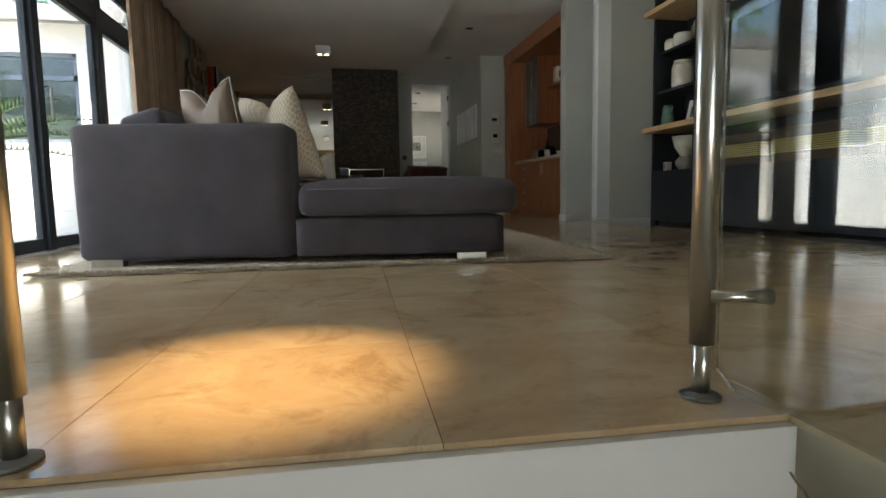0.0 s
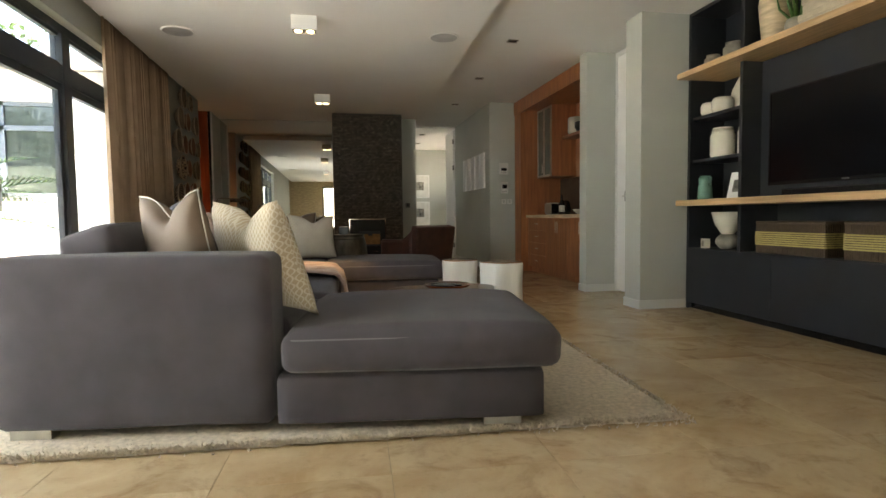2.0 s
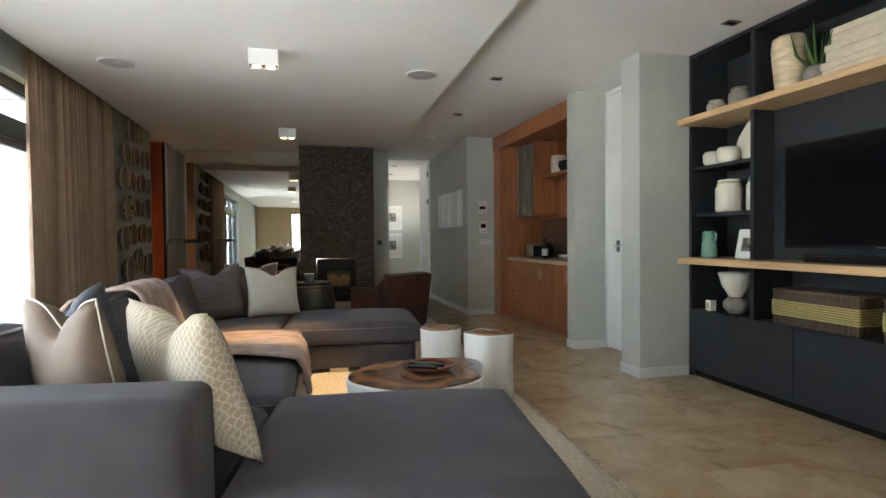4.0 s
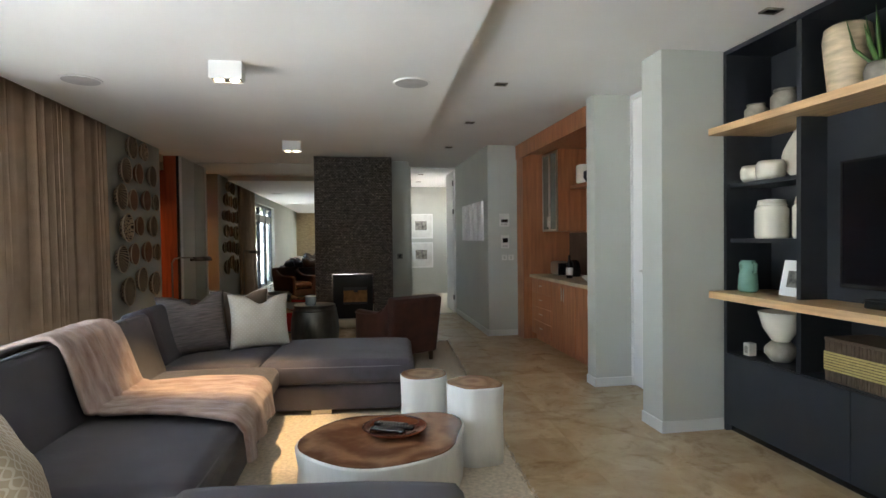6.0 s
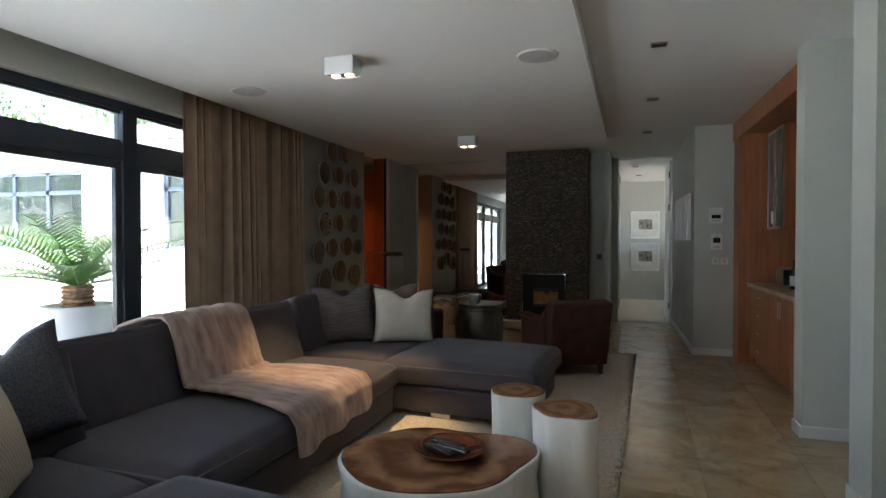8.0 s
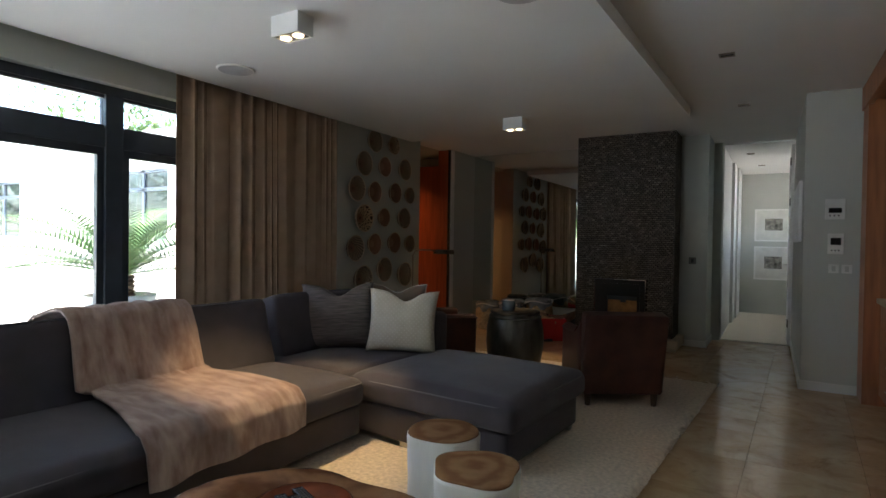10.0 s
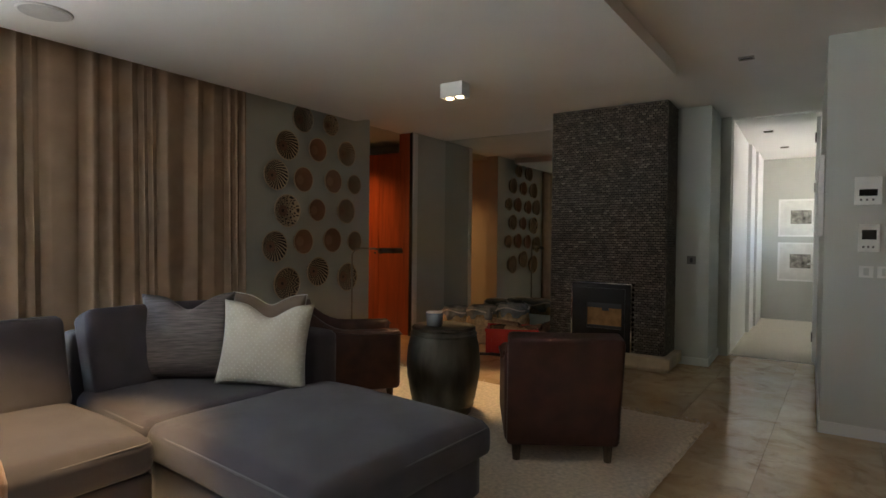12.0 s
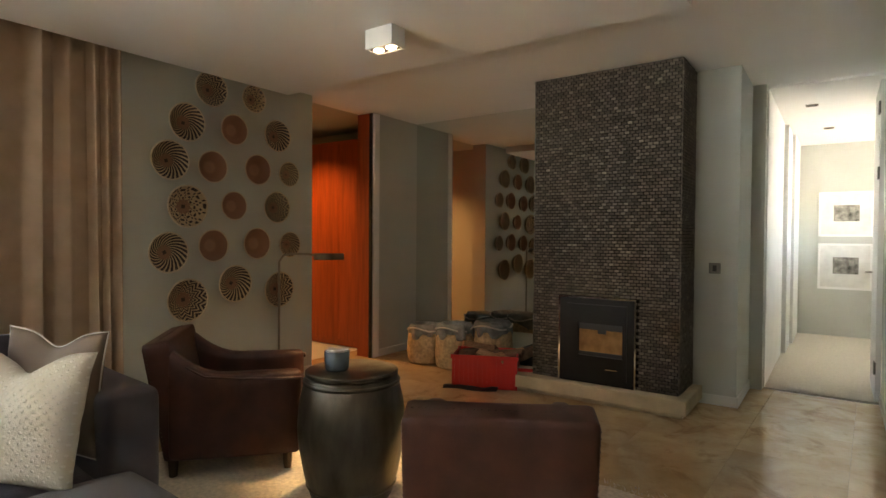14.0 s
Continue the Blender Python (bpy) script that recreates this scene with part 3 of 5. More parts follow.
for y in (2.4, 3.58, 4.76, 5.94):
    a, b = y + (0.14 if y == 5.94 else 0.10), y + 1.18
    fr = part("fanlight_frame", boxes((-2.525, -2.48, a, b, 2.19, 2.215), (-2.525, -2.48, a, b, 2.425, 2.45)), FRAME, win)
    part("pane", one(-2.505, -2.499, a, b, 2.215, 2.425), GLASS, fr).visible_shadow = False
    leaf = part("sash", boxes((-2.525, -2.478, a, b, 0.012, 0.10), (-2.525, -2.478, a, b, 1.98, 2.04), (-2.525, -2.478, a, a + 0.06, 0.1, 1.98), (-2.525, -2.478, b - 0.05, b, 0.1, 1.98)), FRAME, win)
    part("pane", one(-2.505, -2.499, a + 0.06, b - 0.05, 0.10, 1.98), GLASS, leaf).visible_shadow = False
    if y == 4.76:
        hd = tube([(-2.47, a + 0.03, 0.98), (-2.42, a + 0.03, 0.98), (-2.42, a + 0.03, 1.24), (-2.47, a + 0.03, 1.24)], 0.011)
        part("door_handle", hd, STEEL, leaf, "brushed steel pull handle", True)
        part("lock_plate", one(-2.478, -2.468, a + 0.01, a + 0.05, 0.78, 0.95), STEEL, leaf, "steel lock plate")
structure("window_sill", one(-2.6, -2.37, 2.35, 7.2, -0.012, 0.008), PAVING, "pale stone threshold under the window wall", "sill")
# doorway to the hall and the hall itself
structure("door_lining", one(-2.598, -2.415, 11.188, 11.198, 0, 2.79), HALLWOOD, "stained timber lining of the doorway", "trim")
structure("door_frame_1", one(-2.41, -2.374, 11.178, 11.198, 0, 2.79), BLACK, "black sliding door edge in the doorway", "door frame")
structure("trim", one(-2.368, -2.358, 11.205, 11.30, 0.0, 2.79, bevel=0.002), WHITE, "white door lining", "trim")
structure("hall_shell", boxes((-5.0, -2.6, 9.75, 9.95, 0, 2.95), (-5.0, -2.6, 11.95, 12.2, 0, 2.95), (-5.2, -5.0, 9.75, 12.2, 0, 2.95), (-5.0, -2.6, 9.95, 11.95, 2.8, 2.95), (-5.0, -2.6, 9.9, 12.0, -0.2, -0.012)), WALL, "painted side hall", "wall")
# passage beyond the opening
# The gap in the right wall is unseen, made for the fill lamp.
structure("passage_wall", boxes((1.26, 1.42, 12.45, 14.3, 0, H), (1.30, 1.46, 14.42, 15.1, 0, H), (1.36, 1.49, 15.2, 16.3, 0, H), (1.20, 1.28, 12.45, 16.4, 0, H), (3.4, 3.6, 12.45, 14.0, 0, H), (3.4, 3.6, 15.6, 16.3, 0, H), (3.4, 3.6, 14.0, 15.6, 2.2, H), (3.4, 3.6, 14.0, 15.6, 0, 1.5), (2.72, 3.6, 12.40, 12.5, 0, H)), WHITE, "white painted passage walls", "wall")
structure("passage_end_wall", one(1.2, 3.6, 16.3, 16.45, 0, H), WALL, "pale grey end wall of the passage", "wall")
structure("passage_ceiling", one(1.2, 3.6, 12.45, 16.45, H - 0.02, H + 0.15), CEIL, "white passage ceiling", "ceiling")
structure("passage_floor", one(1.2, 3.6, 12.45, 16.45, -0.2, 0.004), CARPET, "cream carpet in the passage", "floor")
d = structure("door_1", one(2.235, 2.275, 12.46, 13.26, 0.012, 2.74, bevel=0.003), WHITE, "tall white door standing open", "door")
part("door_handle", tube([(2.235, 13.18, 1.08), (2.18, 13.18, 1.08), (2.18, 13.06, 1.08)], 0.01), STEEL, d, "steel lever handle", True)
for z in (0.25, 1.9, 2.45):
    part("hinge", one(2.222, 2.236, 12.40, 12.50, z, z + 0.1), PLATE, d)
d = structure("door_2", one(3.0, 3.04, 5.945, 6.878, 0.01, 2.74, bevel=0.003), WHITE, "tall white door, closed, beside the column", "door")
part("door_handle", tube([(3.0, 6.66, 1.12), (2.95, 6.66, 1.12), (2.95, 6.55, 1.12)], 0.01), STEEL, d, "steel lever handle", True)
part("escutcheon", one(2.992, 3.0, 6.63, 6.69, 1.06, 1.18), PLATE, d)
structure("door_frame_2", boxes((2.985, 3.06, 5.902, 5.942, 0, 2.79), (2.985, 3.06, 6.88, 6.899, 0, 2.79), (2.985, 3.06, 5.942, 6.88, 2.745, 2.79)), WHITE, "white door frame", "door frame")
mir = tagged(part("wall_mirror", one(-2.36, -0.29, 11.995, 12.008, 0.34, 2.79), MIRROR), "tall wall mirror glass beside the chimney above a low ledge", "mirror")
# courtyard, wing and greenery
structure("ground", boxes((-300, -2.6, -300, 300, -0.5, -0.13), (3.65, 300, -300, 300, -0.5, -0.13), (-2.6, 3.65, 16.45, 300, -0.5, -0.13), (-2.6, 3.65, -300, -5.2, -0.5, -0.13)), PAVING, "pale stone courtyard paving reaching the distance", "ground")
# Unseen overhangs east, south and west are stretched to keep direct sun off.
structure("roof", boxes((-3.1, 6.8, -8.5, 18.5, 2.97, 3.2)), SLATE, "flat roof over the lounge, overhangs widened to block sun", "roof")
wing = thing("house_wing", "white plastered house wing with grey-framed windows", "house")
W = [(-5.53, -4.05), (-9.65, -7.19), (-14.6, -12.7)]
xs = [-20] + [v for w in reversed(W) for v in w] + [-2.6]
segs = [(xs[k], xs[k + 1]) for k in range(0, len(xs), 2)]
part("wall", boxes(*[(a, b, 9.55, 9.75, -0.13, 3.0) for a, b in segs], *[(a, b, 9.55, 9.75, -0.13, 1.25) for a, b in W], *[(a, b, 9.55, 9.75, 2.58, 3.0) for a, b in W]), EXTW, wing)
part("roof", boxes((-20, -2.6, 9.15, 15, 3.0, 3.12), (-20, -3.2, 9.1, 9.16, 2.92, 3.14)), SLATE, wing)
for a, b in W:
    n = 2 if b - a < 2 else 3
    wf = part("window", boxes((a, b, 9.6, 9.66, 1.25, 1.31), (a, b, 9.6, 9.66, 2.52, 2.58), (a, b, 9.6, 9.66, 2.18, 2.25), *[(a + (b - a - 0.07) * k / n, a + (b - a - 0.07) * k / n + 0.07, 9.6, 9.66, 1.25, 2.58) for k in range(n + 1)]), FRAME2, wing, "grey aluminium window")
    for k in range(n):
        x = a + (b - a - 0.07) * k / n
        part("pane", one(x + 0.07, x + (b - a - 0.07) / n, 9.635, 9.645, 1.31, 2.18), DARKPANE, wf)
        part("pane", one(x + 0.07, x + (b - a - 0.07) / n, 9.635, 9.645, 2.25, 2.52), DARKPANE, wf)
    # Charcoal sheet stands in for the unlit rooms behind the panes.
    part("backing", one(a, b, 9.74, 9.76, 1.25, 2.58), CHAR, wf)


def crown(n, rx, ry, rz, size, seed):
    """Leaves in uneven clumps."""
    rnd = random.Random(seed)
    clumps = [(Vector((rnd.gauss(0, 0.45) * rx, rnd.gauss(0, 0.45) * ry, rnd.gauss(0, 0.4) * rz)), rnd.uniform(0.25, 0.6)) for _ in range(26)]
    vs, fs = [], []
    for k in range(n):
        c, s = clumps[rnd.randrange(26)]
        p = c + Vector((rnd.gauss(0, s * rx * 0.4), rnd.gauss(0, s * ry * 0.4), rnd.gauss(0, s * rz * 0.4)))
        q = Euler((rnd.uniform(0, 6.3), rnd.uniform(0, 6.3), rnd.uniform(0, 6.3))).to_matrix()
        i = len(vs)
        for w in ((-0.5, 0, 0), (0, -0.22, 0.04), (0.5, 0, 0), (0, 0.22, 0.04)):
            vs.append(p + q @ Vector(w) * size * rnd.uniform(0.6, 1.3))
        fs.append((i, i + 1, i + 2, i + 3))
    me = bpy.data.meshes.new("crown")
    me.from_pydata([tuple(v) for v in vs], [], fs)
    me.materials.append(LEAF)
    return me


def tree(x, y, h, spread, seed):
    rnd = random.Random(seed)
    t = thing("tree", "leafy green broadleaf tree in the courtyard garden", "tree", "garden trees", pose(x, y, -0.13))
    bm = tube([(0, 0, 0), (0.1, 0.05, h * 0.25), (0.05, 0.15, h * 0.5), (0.15, 0.1, h * 0.75)], [0.17, 0.13, 0.10, 0.04], 9)
    for k in range(6):
        a = rnd.uniform(0, 6.3)
        z = h * rnd.uniform(0.3, 0.6)
        tube([(0.07, 0.1, z), (math.cos(a) * spread * 0.35, math.sin(a) * spread * 0.35, z + h * 0.15), (math.cos(a) * spread * 0.7, math.sin(a) * spread * 0.7, z + h * 0.22)], [0.06, 0.04, 0.015], 6, bm=bm)
    part("trunk", bm, TRUNK, t, "", True)
    c = new("crown", crown(5200, spread, spread, h * 0.42, 0.22, seed))
    c.parent, c.location = t, (0, 0, h * 0.66)


for k, (x, y, h, s) in enumerate(((-9, 15.5, 5.6, 2.4), (-16, 15.0, 6.5, 2.8), (-13, -6, 5.5, 2.8), (-8, -7.5, 5.0, 2.5), (-19, 0, 6.5, 3.0), (-20, 6.5, 6.0, 2.6), (-4.5, -9, 5.0, 2.4))):
    tree(x, y, h, s, 11 + k)
# potted cycad
pot = thing("plant_pot", "round white plant pot with a dark soil top on the paving", "plant pot", at=pose(-4.39, 7.15, -0.13))
part("bowl", lathe([(0.22, 0), (0.27, 0.06), (0.35, 0.52), (0.375, 0.78), (0.375, 0.815), (0.34, 0.815), (0.33, 0.72)], 40), STONEPOT, pot, "", True)
part("soil", lathe([(0.335, 0.70), (0.335, 0.755), (0.18, 0.78)], 24), TRUNK, pot, "dark bark mulch")
cyc = thing("cycad", "green cycad palm with arching feathery fronds in the pot", "palm", at=pose(-4.39, 7.15, 0.645) @ Matrix.Diagonal((1.15, 1.15, 0.85, 1)))
bm = lathe([(0.12 + 0.025 * (k % 2), 0.03 * k) for k in range(11)], 14, 0.05, 3)
part("trunk", bm, TRUNK, cyc)
rnd = random.Random(5)
for k in range(38):
    a, lift = k * 2.4, 0.25 + 0.85 * ((k * 7) % 38) / 38
    ln = rnd.uniform(1.15, 1.5)
    bm = bmesh.new()
    pts = []
    for s in range(15):
        u = s / 14
        rr = ln * (u * math.cos(lift * 1.1) + 0.22 * u * u * math.sin(lift))
        pts.append(Vector((rr * math.cos(a), rr * math.sin(a), 0.28 + ln * (u * math.sin(lift * 1.15) * 1.25 - 0.50 * u * u))))
    tube(pts, [0.011 * (1 - 0.8 * s / 14) for s in range(15)], 4, bm=bm)
    for s in range(1, 14):
        for half in (0, 0.5):
            p = pts[s].lerp(pts[s + 1], half)
            d = (pts[s + 1] - pts[s]).normalized()
            side = d.cross(Vector((0, 0, 1))).normalized()
            w = 0.27 * math.sin(math.pi * min(1, (s + half) / 14 * 0.9 + 0.12))
            for sg in (1, -1):
                tip = p + sg * side * w + d * w * 0.5 + Vector((0, 0, 0.35 * w))
                bm.faces.new([bm.verts.new(p - d * 0.013), bm.verts.new(p + d * 0.013), bm.verts.new(tip)])
    part("frond", bm, FROND, cyc)
rail = thing("garden_fence", "thin metal garden rail with slim posts on the paving", "fence")
part("top_rail", tube([(-14, 7.6, 0.75), (-7.2, 7.6, 0.75)], 0.02), STEEL, rail)
for k in range(6):
    part("post", tube([(-14 + 1.3 * k, 7.6, -0.13), (-14 + 1.3 * k, 7.6, 0.75)], 0.02), STEEL, rail)

# ---- lounge furniture ----
rug = thing("rug", "thick cream shag rug under the sofa", "rug", at=pose(-0.12, 6.30, 0.0, 0, 0, -3.5))


def rug_surface(u, v):
    x, y = (u - 0.5) * 3.05, (v - 0.5) * 6.54
    e = min(u, 1 - u) * 3.05, min(v, 1 - v) * 6.7
    k = min(1, min(e) / 0.05)
    return (x + 0.012 * noise.noise(Vector((y * 9, 0, 1))), y + 0.012 * noise.noise(Vector((x * 9, 3, 1))), 0.002 + 0.022 * math.sqrt(k) + 0.004 * noise.noise(Vector((x * 14, y * 14, 0))))


part("backing", grid_mesh(90, 180, rug_surface), RUG, rug, "", True)
rnd = random.Random(2)
vs, fs = [], []
for k in range(26000):
    if k < 15000:
        s = rnd.random() ** 2 * 0.9
        x, y = (rnd.random() - 0.5) * 3.07, -3.28 + s
    elif k < 21000:
        x, y = 1.53 - rnd.random() ** 2 * 0.7, (rnd.random() - 0.5) * 6.7
    else:
        x, y = (rnd.random() - 0.5) * 3.04, (rnd.random() - 0.5) * 6.68
    a, h = rnd.uniform(0, 6.28), rnd.uniform(0.010, 0.018)
    c, s2 = math.cos(a) * 0.005, math.sin(a) * 0.005
    i = len(vs)
    lx, ly = rnd.gauss(0, 0.010), rnd.gauss(-0.004, 0.010)
    vs += [(x - c, y - s2, 0.012), (x + c, y + s2, 0.012), (x + lx, y + ly, 0.014 + h)]
    fs.append((i, i + 1, i + 2))
me = bpy.data.meshes.new("shag")
me.from_pydata(vs, [], fs)
me.materials.append(RUG)
pile = new("shag", me)
pile.parent = rug
tagged(pile, kind="stuff")


def cushion(name, parent, x0, x1, y0, y1, z0, z1, crown, seed, piping=True):
    c = part(name, soft_box(x0, x1, y0, y1, z0, z1, 0.05, crown, 14, 0.012, seed), SOFA, parent, "", True)
    if piping:
        part("piping", rim(x0 + 0.012, x1 - 0.012, y0 + 0.012, y1 - 0.012, z1 - 0.022, 0.05, 0.005), SEAM, c, "", True)
    return c


def feet(parent, spots, z=0.06):
    for x, y in spots:
        part("foot", one(x - 0.08, x + 0.08, y - 0.03, y + 0.03, 0.024, z + 0.01), STEEL, parent, "low steel foot")


# front module: end panel, corner seat and chaise
sa = thing("sofa_module", "grey upholstered sofa end with a deep chaise on the rug", "sofa", "corner sofa modules", pose(-0.56, 3.13, 0, 0, 0, -7.5))
part("end_panel", soft_box(-1.12, -0.005, 0.0, 0.27, 0.055, 0.765, 0.045, 0.006, 14, 0.006, 1), SOFA, sa, "", True)
part("base", soft_box(0.005, 1.13, -0.01, 1.08, 0.055, 0.265, 0.025, 0, 10, 0.003, 2), SOFA, sa, "", True)
part("corner_base", soft_box(-1.12, 0.0, 0.275, 1.05, 0.055, 0.265, 0.025, 0, 10, 0.003, 3), SOFA, sa, "", True)
cushion("chaise_cushion", sa, 0.03, 1.20, -0.035, 1.16, 0.27, 0.435, 0.055, 4)
cushion("seat_cushion", sa, -0.86, 0.02, 0.28, 1.06, 0.27, 0.43, 0.03, 5)
part("back_panel", soft_box(-1.12, -0.93, 0.275, 1.08, 0.26, 0.75, 0.045, 0, 10, 0.006, 6), SOFA, sa, "", True)
feet(sa, ((-0.98, 0.05), (0.95, 0.05), (-0.05, 1.0)))
bk = part("back_cushion", soft_box(-0.13, 0.13, -0.47, 0.47, -0.25, 0.255, 0.05, 0.006, 14, 0.016, 19), SOFA, sa, "", True)
bk.matrix_basis = pose(-0.83, 0.75, 0.625, 0, -17, 0)
part("piping", tube([(0.112, -0.435, 0.238), (0.112, -0.3, 0.249), (0.112, 0.3, 0.249), (0.112, 0.435, 0.238)], 0.006), SEAM, bk, "", True)
# middle module along the window side
sb = thing("sofa_module", "grey upholstered sofa middle with two seat cushions", "sofa", "corner sofa modules", pose(-0.33, 4.22, 0, 0, 0, -1.5))
part("base", soft_box(-1.36, -0.03, 0.0, 2.22, 0.055, 0.265, 0.025, 0, 12, 0.003, 7), SOFA, sb, "", True)
part("back_panel", soft_box(-1.36, -1.14, 0.0, 2.22, 0.26, 0.76, 0.05, 0, 12, 0.008, 8), SOFA, sb, "", True)
for k in range(2):
    y = 0.005 + 1.11 * k
    cushion("seat_cushion", sb, -1.0, 0.02, y, y + 1.10, 0.27, 0.435, 0.035, 9 + k)
    bk = part("back_cushion", soft_box(-0.13, 0.13, -0.55, 0.55, -0.25, 0.255, 0.05, 0.006, 14, 0.016, 20 + k), SOFA, sb, "", True)
    bk.matrix_basis = pose(-1.01, y + 0.55, 0.625, 0, -17, 0)
    for ex in (0.112, -0.112):
        part("piping", tube([(ex, -0.515, 0.238), (ex, -0.3, 0.249), (ex, 0.3, 0.249), (ex, 0.515, 0.238)], 0.006), SEAM, bk, "", True)
feet(sb, ((-1.2, 0.1), (-0.15, 1.1)))
# far module: corner seat, chaise and end panel
sc = thing("sofa_module", "grey upholstered sofa corner with a chaise facing the coffee table", "sofa", "corner sofa modules", pose(-0.44, 6.50, 0, 0, 0, -4.5))
part("base", soft_box(0.0, 1.20, 0.0, 1.08, 0.055, 0.265, 0.025, 0, 10, 0.003, 31), SOFA, sc, "", True)
part("corner_base", soft_box(-1.22, -0.005, 0.0, 1.0, 0.055, 0.265, 0.025, 0, 10, 0.003, 32), SOFA, sc, "", True)
cushion("chaise_cushion", sc, 0.0, 1.26, -0.03, 1.10, 0.27, 0.435, 0.05, 33)
cushion("seat_cushion", sc, -0.9, -0.01, -0.02, 0.98, 0.27, 0.43, 0.03, 34)
part("end_panel", soft_box(-1.22, -0.03, 1.0, 1.22, 0.055, 0.74, 0.05, 0.004, 14, 0.006, 35), SOFA, sc, "", True)
part("back_panel", soft_box(-1.22, -1.02, 0.0, 0.99, 0.26, 0.76, 0.045, 0, 10, 0.006, 36), SOFA, sc, "", True)
bk = part("back_cushion", soft_box(-0.12, 0.12, -0.47, 0.47, -0.25, 0.255, 0.05, 0.006, 14, 0.016, 37), SOFA, sc, "", True)
bk.matrix_basis = pose(-0.90, 0.5, 0.64, 0, -17, 0)
feet(sc, ((0.5, 0.05), (1.1, 1.0)))


def leaning(left, right, up, h):
    """A pillow's place from its two upper corners and the way it leans."""
    left, right = Vector(left), Vector(right)
    x = (right - left).normalized()
    z = Vector(up)
    z = (z - x * z.dot(x)).normalized()
    m = Matrix((x, z.cross(x), z)).transposed().to_4x4()
    m.translation = (left + right) / 2 - z * h
    return m


def pillow(label, material, w, h, d, at, chop=0.0, piping=None, seed=0, flare=0.0):
    p = thing("scatter_pillow", label, "pillow", "sofa pillows", at)
    bm, border = pillow_mesh(w, h, d, chop, seed, flare=flare)
    part("cover", bm, material, p, "", True)
    if piping:
        part("piping", tube(border, 0.0036, 6, True), piping, p, "white corded edge", True)


LAT = "plump cream pillow with an ochre lattice on the sofa"
pillow(LAT, LATTICE, 0.62, 0.54, 0.22, leaning((-0.898, 3.827, 0.974), (-0.551, 3.359, 0.963), (-0.22, -0.16, 0.96), 0.51), 0.11, None, 1, 0.30)
pillow("taupe satin pillow with white piping on the sofa", TAUPE, 0.48, 0.56, 0.19, leaning((-1.225, 3.739, 1.017), (-0.891, 3.411, 1.033), (-0.13, -0.13, 0.98), 0.55), 0.11, PIPING, 2, 0.08)
pillow("navy textured pillow leaning on the sofa back", NAVY, 0.58, 0.52, 0.19, pose(-1.12, 4.12, 0.49, -20, -16, 50), 0.10, None, 4)
pillow("slubbed grey silk pillow on the sofa corner", SLUB, 0.60, 0.55, 0.19, pose(-1.02, 7.02, 0.45, -14, -2, 34), 0.09, None, 5)
pillow("cream dotted woven pillow on the sofa corner", CREAM, 0.57, 0.51, 0.18, pose(-0.52, 7.20, 0.45, -12, 2, 28), 0.08, None, 6)
pillow("taupe satin pillow with white piping behind other pillows", TAUPE, 0.54, 0.52, 0.15, pose(-0.74, 7.42, 0.46, -6, 0, 20), 0.06, PIPING, 7)

# throw over the back and the seat
PROFILE = [(-1.66, 0.64), (-1.645, 0.73), (-1.605, 0.80), (-1.55, 0.852), (-1.45, 0.888), (-1.34, 0.922), (-1.25, 0.928), (-1.20, 0.89), (-1.16, 0.79), (-1.125, 0.69), (-1.085, 0.575), (-1.06, 0.52), (-1.01, 0.506), (-0.90, 0.510), (-0.74, 0.512), (-0.58, 0.508), (-0.42, 0.50), (-0.30, 0.482), (-0.25, 0.43), (-0.24, 0.36), (-0.235, 0.29)]


def throw_surface(u, v):
    s = v * (len(PROFILE) - 1)
    i = min(int(s), len(PROFILE) - 2)
    f = s - i
    x = PROFILE[i][0] * (1 - f) + PROFILE[i + 1][0] * f
    z = PROFILE[i][1] * (1 - f) + PROFILE[i + 1][1] * f
    seat = max(0.0, min(1.0, (x + 1.075) / 0.75))
    lap = max(0.0, min(1.0, (v - 0.53) / 0.04))
    left = 5.06 + 0.08 * lap - 0.20 * seat
    right = 5.80 + 0.03 * lap + 0.03 * seat
    y = left + u * (right - left) + 0.025 * noise.noise(Vector((v * 4, u * 2, 4)))
    hang = max(0.0, v - 0.86) / 0.14
    ridge = math.sin(u * 30 + 3 * noise.noise(Vector((u * 2, v * 3, 7))))
    x += 0.02 * math.sin(u * 17) * hang + (0.006 * ridge if 0.3 < v < 0.55 else 0)
    z += 0.010 * noise.noise(Vector((u * 7, v * 9, 2))) + 0.006 * ridge * (1 - hang) + 0.005 * abs(noise.noise(Vector((u * 40, v * 70, 2))))
    z -= 0.03 * hang * (1 - u)
    return (x, y, z + 0.004)


throw = part("throw", grid_mesh(60, 150, throw_surface), FUR, None, "", True)
thick(throw, 0.022)
tagged(throw, "blush pink faux fur throw draped over the sofa", "throw")


def trunk_table(name, label, x, y, z0, r, h, seed, top, wob, lobes, category, rz=0, sx=1.0):
    t = thing(name, label, category, "tree trunk tables", pose(x, y, z0, 0, 0, rz))
    prof = [(r * 0.97, 0), (r * 0.985, h * 0.2), (r * 0.96, h * 0.6), (r * 1.0, h - 0.02), (r * 0.985, h - 0.006)]
    b = part("trunk", lathe(prof, 72, wob, seed, lobes), GLOSSW, t, "white lacquered trunk", True)
    c = part("top", lathe([(r * 0.97, h - 0.008), (r * 0.965, h), (r * 0.93, h + 0.002)], 72, wob, seed, lobes), top, t, "polished end grain")
    b.scale = c.scale = (sx, 1, 1)


